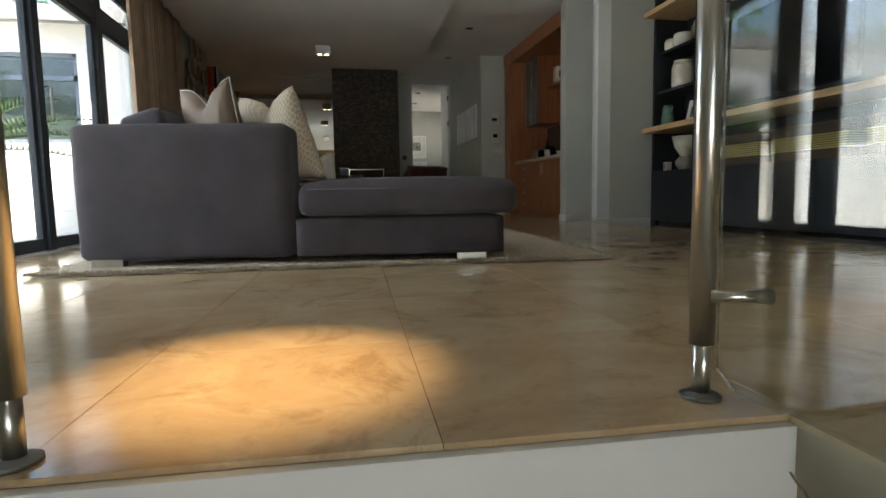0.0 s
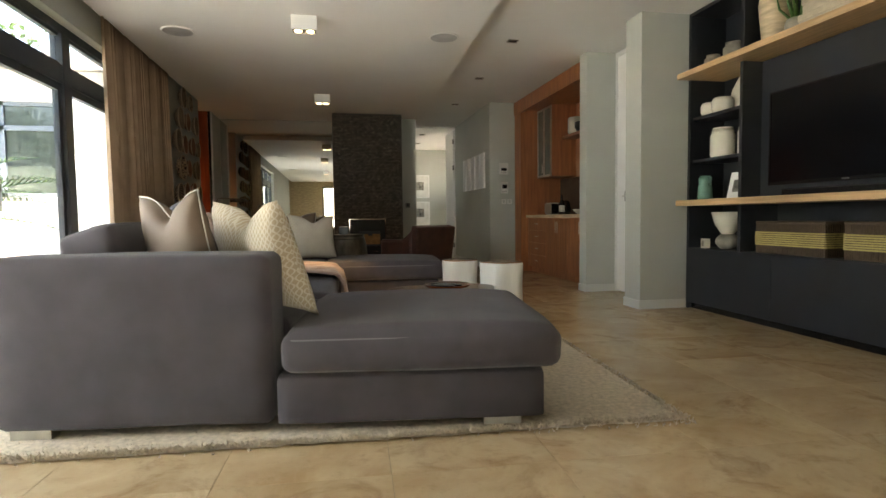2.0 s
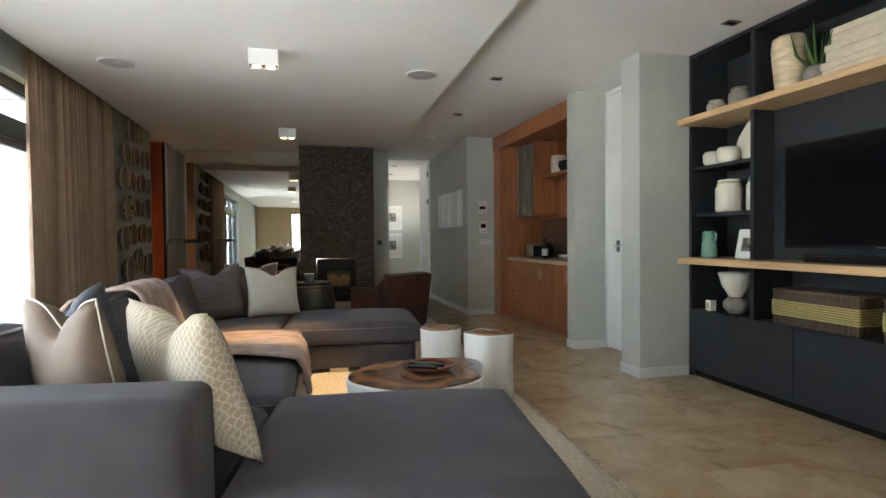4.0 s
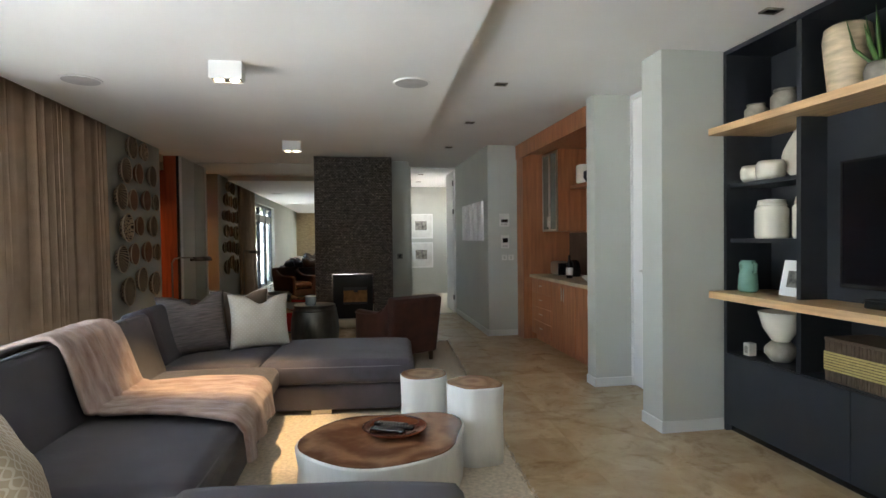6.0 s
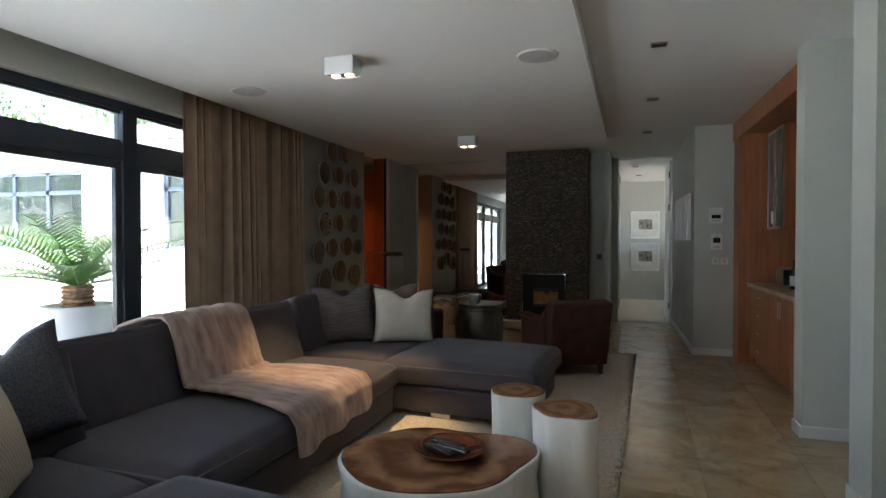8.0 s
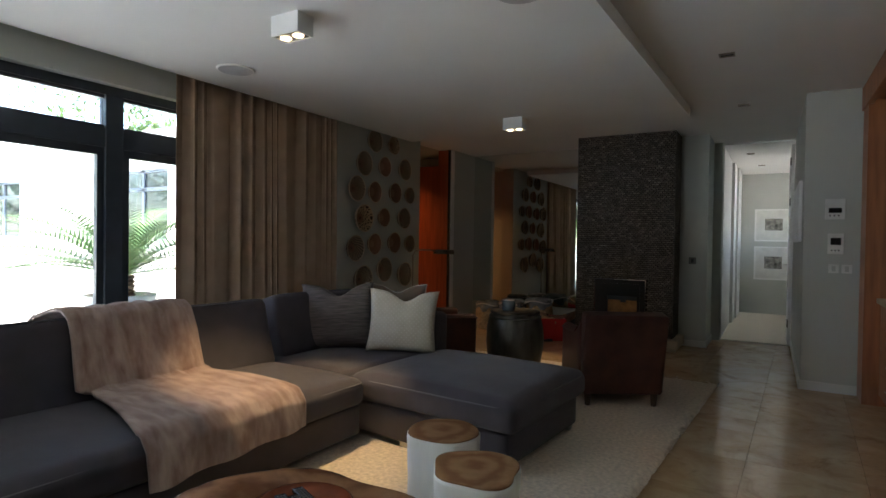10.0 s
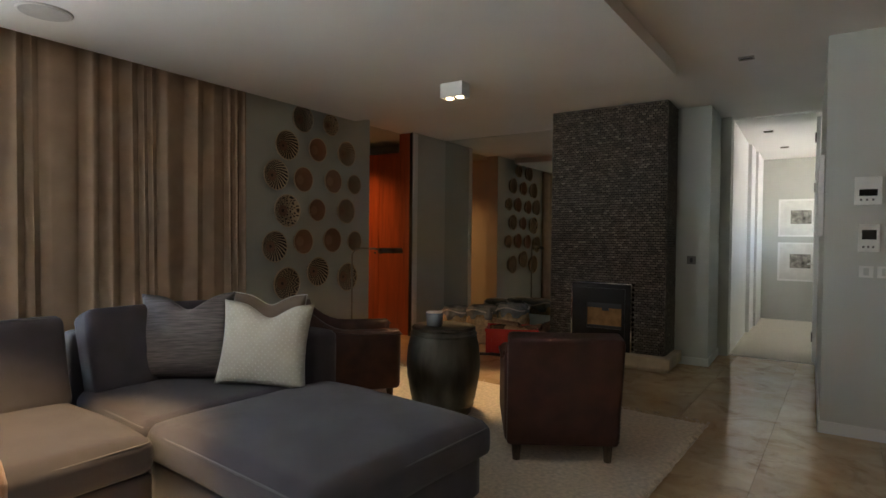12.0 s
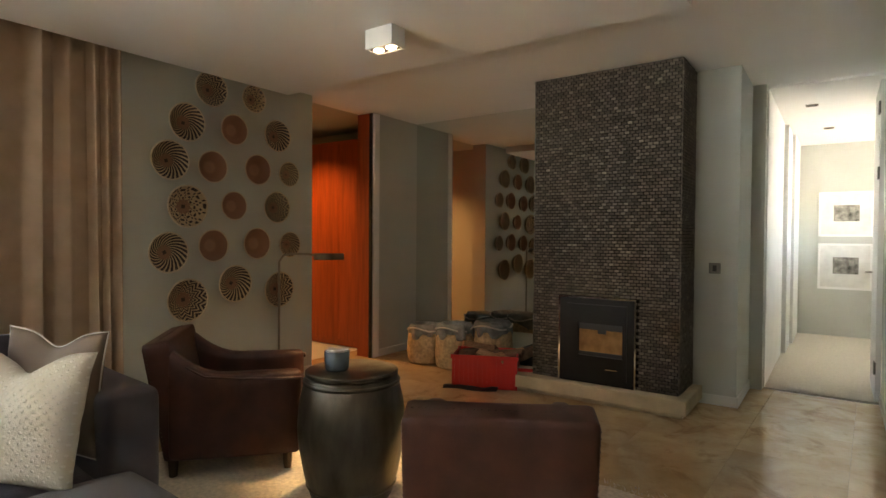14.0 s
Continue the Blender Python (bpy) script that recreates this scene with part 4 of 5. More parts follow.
trunk_table("coffee_table", "low white trunk coffee table with polished slab top", 0.50, 5.0, 0.025, 0.44, 0.315, 8, TABLETOP, 0.07, 3, "coffee table", 20, 1.05)
trunk_table("stump_stool", "taller white lacquered stump stool with brown end grain", 0.80, 5.64, 0.025, 0.158, 0.50, 3, STUMPTOP, 0.018, 3, "stool")
trunk_table("stump_stool", "white lacquered stump stool with a lobed outline", 1.10, 5.37, 0.025, 0.172, 0.495, 5, STUMPTOP, 0.05, 3, "stool", 15)
dish = thing("dish", "shallow copper-lacquered dish on the coffee table", "dish", at=pose(0.56, 5.03, 0.343))
part("bowl", lathe([(0.05, 0), (0.10, 0.004), (0.16, 0.022), (0.185, 0.04), (0.18, 0.042), (0.15, 0.026), (0.09, 0.011), (0.02, 0.008)], 44), COPPER, dish, "", True)
for k, (dx, dy, rz) in enumerate(((-0.045, -0.03, 62), (0.01, 0.0, 70), (-0.02, 0.045, 66))):
    rc = thing("remote_control", "slim black remote control lying in the dish", "remote control", "remote controls", pose(0.56 + dx, 5.03 + dy, 0.362 + 0.003 * k, 0, 0, rz - 90))
    part("case", one(-0.1, 0.1, -0.022, 0.022, 0, 0.018, bevel=0.005), BLACK, rc)
    bm = bmesh.new()
    for i in range(9):
        for j in range(3):
            box(bm, -0.08 + i * 0.018, -0.07 + i * 0.018, -0.015 + j * 0.011, -0.008 + j * 0.011, 0.018, 0.0205)
    part("keys", bm, PLATE, rc, "small grey keys")


def armchair(at):
    """A club chair; forward is +y, its back at y = 0."""
    c = thing("armchair", "worn oxblood leather club armchair with nailhead trim", "armchair", "leather armchairs", at)
    b = part("backrest", soft_box(-0.33, 0.33, -0.02, 0.13, 0.0, 0.665, 0.022, 0.0, 12, 0.006, 41), LEATHER, c, "", True)
    b.matrix_basis = pose(0, 0.06, 0.10, 10, 0, 0)
    nails = bmesh.new()
    for k in range(26):
        bmesh.ops.create_icosphere(nails, subdivisions=1, radius=0.0045, matrix=Matrix.Translation((-0.30 + 0.024 * k, 0.055, 0.666)))
    for sx in (-0.330, 0.330):
        for k in range(26):
            bmesh.ops.create_icosphere(nails, subdivisions=1, radius=0.0045, matrix=Matrix.Translation((sx, 0.0, 0.03 + 0.024 * k)))
    tagged(part("nailhead_trim", nails, DRUM, b, "row of dull brass nailheads"), kind="stuff")
    part("seat_frame", soft_box(-0.31, 0.31, 0.1, 0.74, 0.10, 0.30, 0.03, 0, 10, 0.004, 42), LEATHER, c, "", True)
    part("seat_cushion", soft_box(-0.235, 0.235, 0.12, 0.76, 0.30, 0.42, 0.05, 0.03, 12, 0.008, 43), LEATHER, c, "", True)
    for sx in (-1, 1):
        bm = soft_box(min(sx * 0.24, sx * 0.345), max(sx * 0.24, sx * 0.345), 0.06, 0.78, 0.10, 0.585, 0.04, 0.0, 12, 0.006, 44 + sx)
        for vtx in bm.verts:
            if vtx.co.z > 0.4:
                k = max(0.0, 1 - (vtx.co.y - 0.06) / 0.30)
                vtx.co.z += 0.16 * k * k * (vtx.co.z - 0.4) / 0.185
        a = part("armrest", bm, LEATHER, c, "", True)
        part("piping", tube([(sx * 0.346, 0.16, 0.63), (sx * 0.35, 0.26, 0.572), (sx * 0.35, 0.45, 0.553), (sx * 0.35, 0.75, 0.548), (sx * 0.33, 0.785, 0.545), (sx * 0.25, 0.785, 0.545)], 0.007), LEATHER, a, "", True)
    for x, y in ((-0.27, 0.08), (0.27, 0.08), (-0.27, 0.7), (0.27, 0.7)):
        part("leg", lathe([(0.022, 0.002), (0.03, 0.11)], 10), CANE, c, "short dark turned leg").location = (x, y, 0.0)
    return c


chair = armchair(pose(1.02, 8.14, 0.022, 0, 0, 30))
copy_thing(chair, pose(-1.33, 8.27, 0.022, 0, 0, -42))
drum = thing("drum_table", "barrel-shaped patinated bronze side table on the rug", "side table", at=pose(-0.13, 8.60, 0.022))
part("barrel", lathe([(0.205, 0), (0.215, 0.015), (0.245, 0.12), (0.275, 0.28), (0.282, 0.38), (0.272, 0.5), (0.245, 0.62), (0.235, 0.635)], 48), DRUM, drum, "", True)
part("top", lathe([(0.236, 0.632), (0.243, 0.64), (0.243, 0.655), (0.236, 0.66), (0.1, 0.661)], 48), DRUM, drum, "flat bronze top")
for z in (0.595, 0.06):
    part("band", lathe([(0.253 if z > 0.3 else 0.231, z), (0.256 if z > 0.3 else 0.238, z + 0.012), (0.251 if z > 0.3 else 0.236, z + 0.02)], 48), DRUM, drum, "", True)
cup = thing("candle", "candle in a blue-grey glass tumbler on the drum table", "candle", at=pose(-0.17, 8.53, 0.684))
part("tumbler", lathe([(0.055, 0), (0.062, 0.01), (0.066, 0.10), (0.064, 0.10), (0.06, 0.06)], 28), SMOKE, cup, "", True)
part("wax", lathe([(0.0605, 0.05), (0.0615, 0.108), (0.03, 0.11)], 24), WAX, cup, "pale wax")
# reading lamp
fl = thing("floor_lamp", "slim nickel reading lamp with a half-round shade", "floor lamp", at=pose(-2.02, 9.62, 0))
part("base", lathe([(0.13, 0), (0.13, 0.012), (0.03, 0.025), (0.014, 0.03)], 32), NICKEL, fl, "", True)
part("pole", tube([(0, 0, 0.02), (0, 0, 1.16), (0.02, 0.03, 1.215), (0.06, 0.08, 1.23), (0.16, 0.19, 1.225), (0.2, 0.23, 1.215)], 0.0105), NICKEL, fl, "", True)
bm = grid_mesh(14, 4, lambda u, v: (0.055 * math.cos(math.pi * u), (v - 0.5) * 0.26, 0.055 * math.sin(math.pi * u)))
sh = part("shade", bm, DRUM, fl, "dark half-round metal shade", True)
thick(sh, 0.004)
sh.matrix_basis = pose(0.28, 0.32, 1.175, 0, 0, -40)

# ---- chimney, mirror corner and basket wall ----
ch = thing("chimney_breast", "chimney breast clad in small dark bronze mosaic tiles", "fireplace", at=pose(0, 0, 0))
part("core", one(-0.285, 0.955, 11.078, 12.0, 0.15, 2.79), MOSAIC_GROUT, ch, "dark grout ground")
TW, TH = 0.0461, 0.0264
rnd = random.Random(4)
vs, fs, near = [], [], []


def tile_box(x0, x1, y0, y1, z0, z1):
    i = len(vs)
    vs.extend([(x0, y0, z0), (x1, y0, z0), (x1, y1, z0), (x0, y1, z0), (x0, y0, z1), (x1, y0, z1), (x1, y1, z1), (x0, y1, z1)])
    fs.extend([(i, i + 1, i + 5, i + 4), (i + 1, i + 2, i + 6, i + 5), (i + 3, i, i + 4, i + 7), (i + 4, i + 5, i + 6, i + 7), (i + 3, i + 2, i + 1, i)])


for r in range(100):
    z = 0.152 + r * TH
    off = (r % 2) * TW / 2
    for c in range(-1, 28):
        a, b = max(-0.287, -0.287 + c * TW + off), min(0.957, -0.287 + (c + 1) * TW + off - 0.008)
        if z < 0.875:
            if b < 0.3:
                b = min(b, -0.026)
            else:
                a = max(a, 0.646)
        if b - a < 0.006:
            continue
        d = rnd.uniform(0, 0.002)
        if 0.64 < (a + b) / 2 and 0.9 < z < 1.95 and len(near) < 290 and b - a > 0.0375:
            near.append((a, z, d))
        else:
            tile_box(a, b, 11.068 - d, 11.08, z, z + TH - 0.0065)
    for c in range(-1, 11):
        a, b = max(11.08, 11.08 + c * TW + off), min(11.575, 11.08 + (c + 1) * TW + off - 0.004)
        if b - a > 0.008:
            tile_box(0.95, 0.965 + rnd.uniform(0, 0.004), a, b, z, z + TH - 0.004)
me = bpy.data.meshes.new("mosaic")
me.from_pydata(vs, [], fs)
me.materials.append(MOSAIC)
mo = new("mosaic", me)
mo.parent = ch
tagged(mo, kind="stuff")
stone = mesh_of("tile", one(0, TW - 0.008, 0, 0.014, 0, TH - 0.0065, bevel=0.001, seg=1), mat("bronze_mosaic_piece", (0.128, 0.108, 0.088), 0.55, 0.0, vary=0.25, scale=30, rnd=0.38, spec=0.15))
for a, z, d in near:
    o = new("tile", stone)
    o.parent, o.location = ch, (a, 11.068 - d, z)
hearth = tagged(part("hearth", one(-0.5, 1.045, 10.95, 11.574, 0.035, 0.15, bevel=0.01), HEARTHSTONE), "pale stone hearth slab under the stove", "hearth")
plinth = tagged(part("hearth_plinth", one(-0.47, 1.01, 11.0, 11.57, 0.0, 0.035), HEARTHSTONE), "recessed stone plinth below the hearth", "hearth")
st = thing("wood_stove", "black inset wood stove with a glazed door and chrome trim", "stove", at=pose(0.0, 11.062, 0.155))
part("surround", boxes((-0.01, 0.63, -0.025, 0.0, 0.0, 0.05), (-0.01, 0.63, -0.025, 0.0, 0.67, 0.72), (-0.01, 0.05, -0.025, 0.0, 0.05, 0.67), (0.57, 0.63, -0.025, 0.0, 0.05, 0.67)), STOVEBLACK, st)
part("trim", boxes((-0.022, -0.01, -0.03, 0.0, 0.0, 0.732), (0.63, 0.642, -0.03, 0.0, 0.0, 0.732), (-0.01, 0.63, -0.03, 0.0, 0.72, 0.732)), CHROME, st, "polished chrome edge")
dr = part("door", boxes((0.05, 0.57, -0.034, -0.012, 0.05, 0.235), (0.05, 0.57, -0.034, -0.012, 0.51, 0.67), (0.05, 0.155, -0.034, -0.012, 0.235, 0.51), (0.535, 0.57, -0.034, -0.012, 0.235, 0.51)), STOVEBLACK, st, "black cast door")
part("handle", one(0.40, 0.50, -0.05, -0.034, 0.135, 0.143), CHROME, dr, "small chrome pull")
part("firebox", boxes((0.155, 0.535, 0.0, 0.012, 0.235, 0.51)), FIREBRICK, st, "sooty fire brick lining")
part("baffle", boxes((0.155, 0.535, -0.012, 0.0, 0.455, 0.51), (0.32, 0.39, -0.012, 0.0, 0.425, 0.455)), CHAR, st)
part("grate", one(0.155, 0.535, -0.012, 0.0, 0.235, 0.265), CHAR, st)
mat_rag = thing("floor_cloth", "crumpled black cloth on the floor before the crate", "cloth", at=pose(-0.76, 10.77, 0.0, 0, 0, 20))
part("cloth", grid_mesh(24, 10, lambda u, v: ((u - 0.5) * 0.5, (v - 0.5) * 0.13 + 0.02 * math.sin(u * 7), 0.006 + 0.03 * math.sin(math.pi * v) * (0.4 + 0.6 * abs(noise.noise(Vector((u * 5, v * 2, 3))) + 0.4)))), CHAR, mat_rag, "", True)
# red crate of logs
cr = thing("crate", "red plastic crate filled with split firewood", "crate", at=pose(-0.74, 11.02, 0.0, 0, 0, 24))
bm = boxes((-0.29, 0.29, -0.19, 0.19, 0.03, 0.05), (-0.30, 0.30, -0.20, -0.185, 0.03, 0.30), (-0.30, 0.30, 0.185, 0.20, 0.03, 0.30), (-0.30, -0.285, -0.185, 0.185, 0.03, 0.30), (0.285, 0.30, -0.185, 0.185, 0.03, 0.30), (-0.31, 0.31, -0.21, -0.2, 0.27, 0.305), (-0.31, 0.31, 0.2, 0.21, 0.27, 0.305))
for k in range(14):
    box(bm, -0.285 + k * 0.043, -0.275 + k * 0.043, -0.206, -0.2, 0.05, 0.27)
part("body", bm, CRATE, cr)
part("foot_rail", boxes((-0.30, 0.30, -0.2, -0.15, 0.0, 0.03), (-0.30, 0.30, 0.15, 0.2, 0.0, 0.03)), CRATE, cr)


def log(x, y, z, ln, r, rx, ry, rz, seed):
    l = thing("firewood_log", "split firewood log with rough bark", "firewood", "firewood", pose(x, y, z, rx, ry, rz))
    bm = bmesh.new()
    rn = random.Random(seed)
    prof = [(math.cos(a) * r * rn.uniform(0.85, 1.1), math.sin(a) * r * rn.uniform(0.8, 1.1)) for a in [math.pi * k / 7 for k in range(8)]] + [(-r * 0.1, -r * 0.45)]
    ends = [[bm.verts.new((e * ln / 2 + rn.uniform(-0.01, 0.01), p, q)) for p, q in prof] for e in (-1, 1)]
    for k in range(len(prof) - 2):
        bm.faces.new((ends[0][k], ends[0][k + 1], ends[1][k + 1], ends[1][k]))
    bm.faces.new(list(reversed(ends[0])))
    bm.faces.new(ends[1])
    bm.faces.new((ends[0][-2], ends[0][-1], ends[1][-1], ends[1][-2]))
    bm.faces.new((ends[0][-1], ends[0][0], ends[1][0], ends[1][-1]))
    bmesh.ops.recalc_face_normals(bm, faces=bm.faces[:])
    o = part("wood", bm, BARK if seed % 2 else SPLIT, l)


for k in range(9):
    log(-0.74 + rnd.uniform(-0.16, 0.16), 11.05 + rnd.uniform(-0.10, 0.10), 0.17 + 0.075 * (k // 4) + rnd.uniform(0, 0.03), rnd.uniform(0.28, 0.4), rnd.uniform(0.04, 0.06), rnd.uniform(-30, 30), rnd.uniform(-14, 14), rnd.uniform(-25, 60), k)
log(-0.40, 11.35, 0.30, 0.4, 0.06, 10, -20, 60, 21)
log(-0.42, 11.55, 0.24, 0.36, 0.06, 0, -8, 20, 22)
cr2 = tagged(part("log_box", boxes((-0.58, -0.31, 11.3, 11.85, 0.152, 0.30)), CHAR), "low dark box of kindling beside the chimney", "box")
nb = thing("firelighter_box", "small flat patterned box lying on the hearth", "box", at=pose(-0.38, 11.13, 0.152, 0, 0, 20))
part("carton", one(-0.09, 0.09, -0.06, 0.06, 0, 0.03, bevel=0.004), CRATE, nb)
part("label_panel", one(-0.07, 0.07, -0.045, 0.045, 0.03, 0.032), CREAM, nb, "pale printed panel")


def storage_basket(x, y, r, h, seed):
    b = thing("storage_basket", "round woven seagrass basket with a grey cloth liner", "basket", "storage baskets", pose(x, y, 0))
    part("body", lathe([(r * 0.86, 0.002), (r * 0.95, 0.03), (r, h * 0.4), (r * 0.97, h * 0.8), (r * 0.9, h), (r * 0.86, h - 0.01)], 36, 0.012, seed), SEAGRASS, b, "", True)
    part("liner", lathe([(r * 0.91, h - 0.06), (r * 0.94, h), (r * 0.9, h + 0.06), (r * 0.78, h + 0.10), (r * 0.7, h + 0.08), (r * 0.4, h + 0.03)], 36, 0.07, seed + 3, 5), LINER, b, "gathered blue-grey liner", True)
    part("drawstring", tube([(r * 0.98 * math.cos(a), r * 0.98 * math.sin(a), h + 0.05 + 0.02 * math.sin(3 * a)) for a in [k * 0.35 for k in range(18)]], 0.009), PIPING, b, "white drawstring", True)


storage_basket(-1.78, 11.42, 0.20, 0.33, 1)
storage_basket(-1.38, 11.42, 0.21, 0.37, 2)
storage_basket(-1.02, 11.62, 0.21, 0.40, 3)

# woven wall baskets
KINDS = {"a": (BASKET_A, "round coiled wall basket with dark spiral rays"), "b": (BASKET_B, "round coiled wall basket with a zigzag weave"), "c": (BASKET_C, "round coiled wall basket with a star pattern"), "d": (BASKET_D, "plain reddish-brown coiled wall basket")}
bowl = {k: mesh_of("bowl", lathe([(0.05, 0.0), (0.42, 0.01), (0.72, 0.12), (0.92, 0.32), (1.0, 0.50), (0.965, 0.51), (0.87, 0.34), (0.68, 0.17), (0.4, 0.065), (0.05, 0.05)], 48), m[0], True) for k, m in KINDS.items()}
ring = mesh_of("rim", tube([(math.cos(2 * math.pi * k / 40), math.sin(2 * math.pi * k / 40), 0.505) for k in range(40)], 0.042, 6, True), BASKET_RIM, True)
ROWS = ((9.175, 2.598, 0.15, "b"), (9.595, 2.604, 0.125, "c"), (8.961, 2.288, 0.158, "a"), (9.394, 2.298, 0.135, "d"), (9.842, 2.312, 0.15, "a"), (8.821, 1.97, 0.16, "a"), (9.19, 1.957, 0.138, "d"), (9.631, 1.978, 0.14, "d"), (9.987, 1.972, 0.12, "a"), (8.96, 1.616, 0.175, "c"), (9.394, 1.643, 0.128, "d"), (9.837, 1.65, 0.15, "b"), (8.805, 1.248, 0.165, "a"), (9.194, 1.299, 0.14, "d"), (9.62, 1.316, 0.145, "d"), (9.996, 1.304, 0.125, "a"), (8.958, 0.863, 0.178, "b"), (9.394, 0.97, 0.165, "a"), (9.857, 0.888, 0.17, "b"))
for k, (y, z, r, kind) in enumerate(ROWS):
    b = thing("wall_basket", KINDS[kind][1], "basket", "basket wall", pose(-2.368, y - 0.02, z, 0, 90, 0) @ pose(0, 0, 0, 0, 0, 40 * k) @ Matrix.Diagonal((r * 0.95, r * 0.95, r * 0.95, 1)))
    o = new("bowl", bowl[kind])
    o.parent = b
    o = new("rim", ring)
    o.parent = b
# curtain
def folds(u, v):
    s = u * 14 + 0.35 * math.sin(u * 13) + 0.2 * math.sin(u * 31 + 2)
    y = 6.42 + u * 2.06
    amp = (0.034 + 0.016 * (1 - v)) * (0.65 + 0.35 * math.sin(u * 19 + 1))
    x = -2.315 + 0.8 * amp * math.sin(2 * math.pi * s + 0.5 * math.sin(v * 3 + u * 9)) - 0.02 * v
    return (x, y + 0.008 * math.sin(2 * math.pi * s * 2 + v) + 0.03 * math.sin(u * 17 + 0.6 * v), 0.015 + v * 2.77)


cu = thing("curtain", "floor-length taupe linen curtain drawn beside the window", "curtain")
thick(part("cloth", grid_mesh(340, 14, lambda u, v: folds(u, 1 - (1 - v) ** 1.0)), CURT, cu, "", True), 0.004)
part("track", one(-2.36, -2.27, 6.3, 8.5, 2.785, 2.796), WHITE, cu, "white curtain track")
# hall joinery
hc = thing("hall_cupboard", "tall orange-stained timber cupboard in the side hall", "cupboard")
part("carcass", one(-4.95, -2.62, 11.5, 11.94, 0.0, 2.6), HALLWOOD, hc)
for k in range(4):
    dd = part("door", one(-4.94 + 0.58 * k, -4.94 + 0.58 * k + 0.574, 11.478, 11.498, 0.08, 2.58, bevel=0.002), HALLWOOD, hc)
    part("knob", lathe([(0.012, 0), (0.016, 0.02)], 12), CHAR, dd).matrix_basis = pose(-4.94 + 0.58 * k + (0.52 if k % 2 == 0 else 0.05), 11.478, 1.12, 90, 0, 0)

# ---- media wall ----
mu = thing("media_unit", "charcoal built-in media unit with light oak shelves", "media unit")
part("back", one(3.42, 3.448, 0.3, 5.615, 0.0, 2.79), CHAR, mu)
part("side", one(3.05, 3.42, 5.585, 5.615, 0.0, 2.79), CHAR, mu)
part("top", one(3.05, 3.42, 0.3, 5.585, 2.76, 2.79), CHAR, mu)
part("plinth", one(3.09, 3.42, 0.3, 5.585, 0.0, 0.06), BLACK, mu)
part("cabinet", one(3.05, 3.42, 0.3, 5.585, 0.06, 0.585), CHAR, mu)
for k in range(5):
    part("cabinet_door", one(3.03, 3.048, 5.58 - 1.05 * (k + 1), 5.58 - 1.05 * k - 0.005, 0.065, 0.58, bevel=0.002), CHAR, mu)
part("divider", one(3.06, 3.42, 4.905, 4.94, 1.04, 2.17), CHAR, mu)
part("divider", one(3.06, 3.42, 4.905, 4.94, 0.585, 0.98), CHAR, mu)
part("divider", one(3.06, 3.42, 4.90, 4.94, 2.225, 2.76), CHAR, mu)
part("divider", one(3.06, 3.42, 2.16, 2.2, 1.04, 2.17), CHAR, mu)
part("oak_shelf", one(2.915, 3.415, 0.3, 5.60, 0.985, 1.037, bevel=0.003), OAK, mu, "thick light oak shelf")
part("oak_shelf", one(2.915, 3.415, 0.3, 5.60, 2.172, 2.222, bevel=0.003), OAK, mu, "thick light oak shelf")
for z in (1.39, 1.79):
    part("shelf", one(3.08, 3.415, 4.945, 5.583, z, z + 0.028), CHAR, mu)
part("tv_backing", one(3.245, 3.42, 2.2, 4.905, 1.04, 2.17), CHAR, mu)
tvo = thing("television", "large flat black television on the media wall", "television", at=pose(3.19, 4.04, 1.13))
part("screen", one(-0.012, 0.0, -0.685, 0.685, 0.025, 0.725), SCREEN, tvo, "glossy black screen")
part("bezel", boxes((-0.016, 0.02, -0.70, -0.685, 0.0, 0.74), (-0.016, 0.02, 0.685, 0.70, 0.0, 0.74), (-0.016, 0.02, -0.685, 0.685, 0.725, 0.74), (-0.016, 0.02, -0.685, 0.685, 0.0, 0.025), (0.0, 0.05, -0.6, 0.6, 0.1, 0.65)), BLACK, tvo)
part("badge", one(-0.018, -0.016, -0.03, 0.03, 0.008, 0.018), PLATE, tvo, "small grey badge")
sb_ = thing("soundbar", "slim black soundbar on the oak shelf", "soundbar", at=pose(3.12, 4.04, 1.037))
part("case", one(-0.05, 0.05, -0.45, 0.45, 0.002, 0.055, bevel=0.01), BLACK, sb_)


def vessel(name, label, category, material, x, y, z, prof, wob=0.0, seed=0, group=""):
    v = tagged(part(name, lathe(prof, 36, wob, seed), material, None, "", True), label, category, group)
    v.location = (x, y, z)
    return v


def jar(x, y, z, r, h, label, material):
    j = thing("jar", label, "jar", "shelf pottery", pose(x, y, z))
    part("body", lathe([(r * 0.85, 0.001), (r, 0.02), (r, h * 0.72), (r * 0.75, h * 0.84), (r * 0.72, h * 0.9)], 32), material, j, "", True)
    part("lid", lathe([(r * 0.8, h * 0.9), (r * 0.8, h * 0.96), (r * 0.3, h), (r * 0.1, h * 1.02)], 28), material, j, "", True)


jar(3.17, 5.43, 2.222, 0.075, 0.15, "small grey stoneware jar with lid", STONEWARE)
jar(3.20, 5.20, 2.222, 0.085, 0.20, "small grey stoneware jar with lid", STONEWARE)
vessel("glass_bottle", "clear slim bottle beside the jars", "bottle", SMOKE, 3.28, 5.06, 2.222, [(0.04, 0.001), (0.045, 0.12), (0.02, 0.18), (0.02, 0.28)])
vessel("bowl", "rounded ivory ceramic cup on a shelf", "bowl", CERAMIC, 3.19, 5.48, 1.819, [(0.06, 0.001), (0.085, 0.03), (0.088, 0.09), (0.075, 0.12), (0.068, 0.115), (0.07, 0.05)], group="ivory cups")
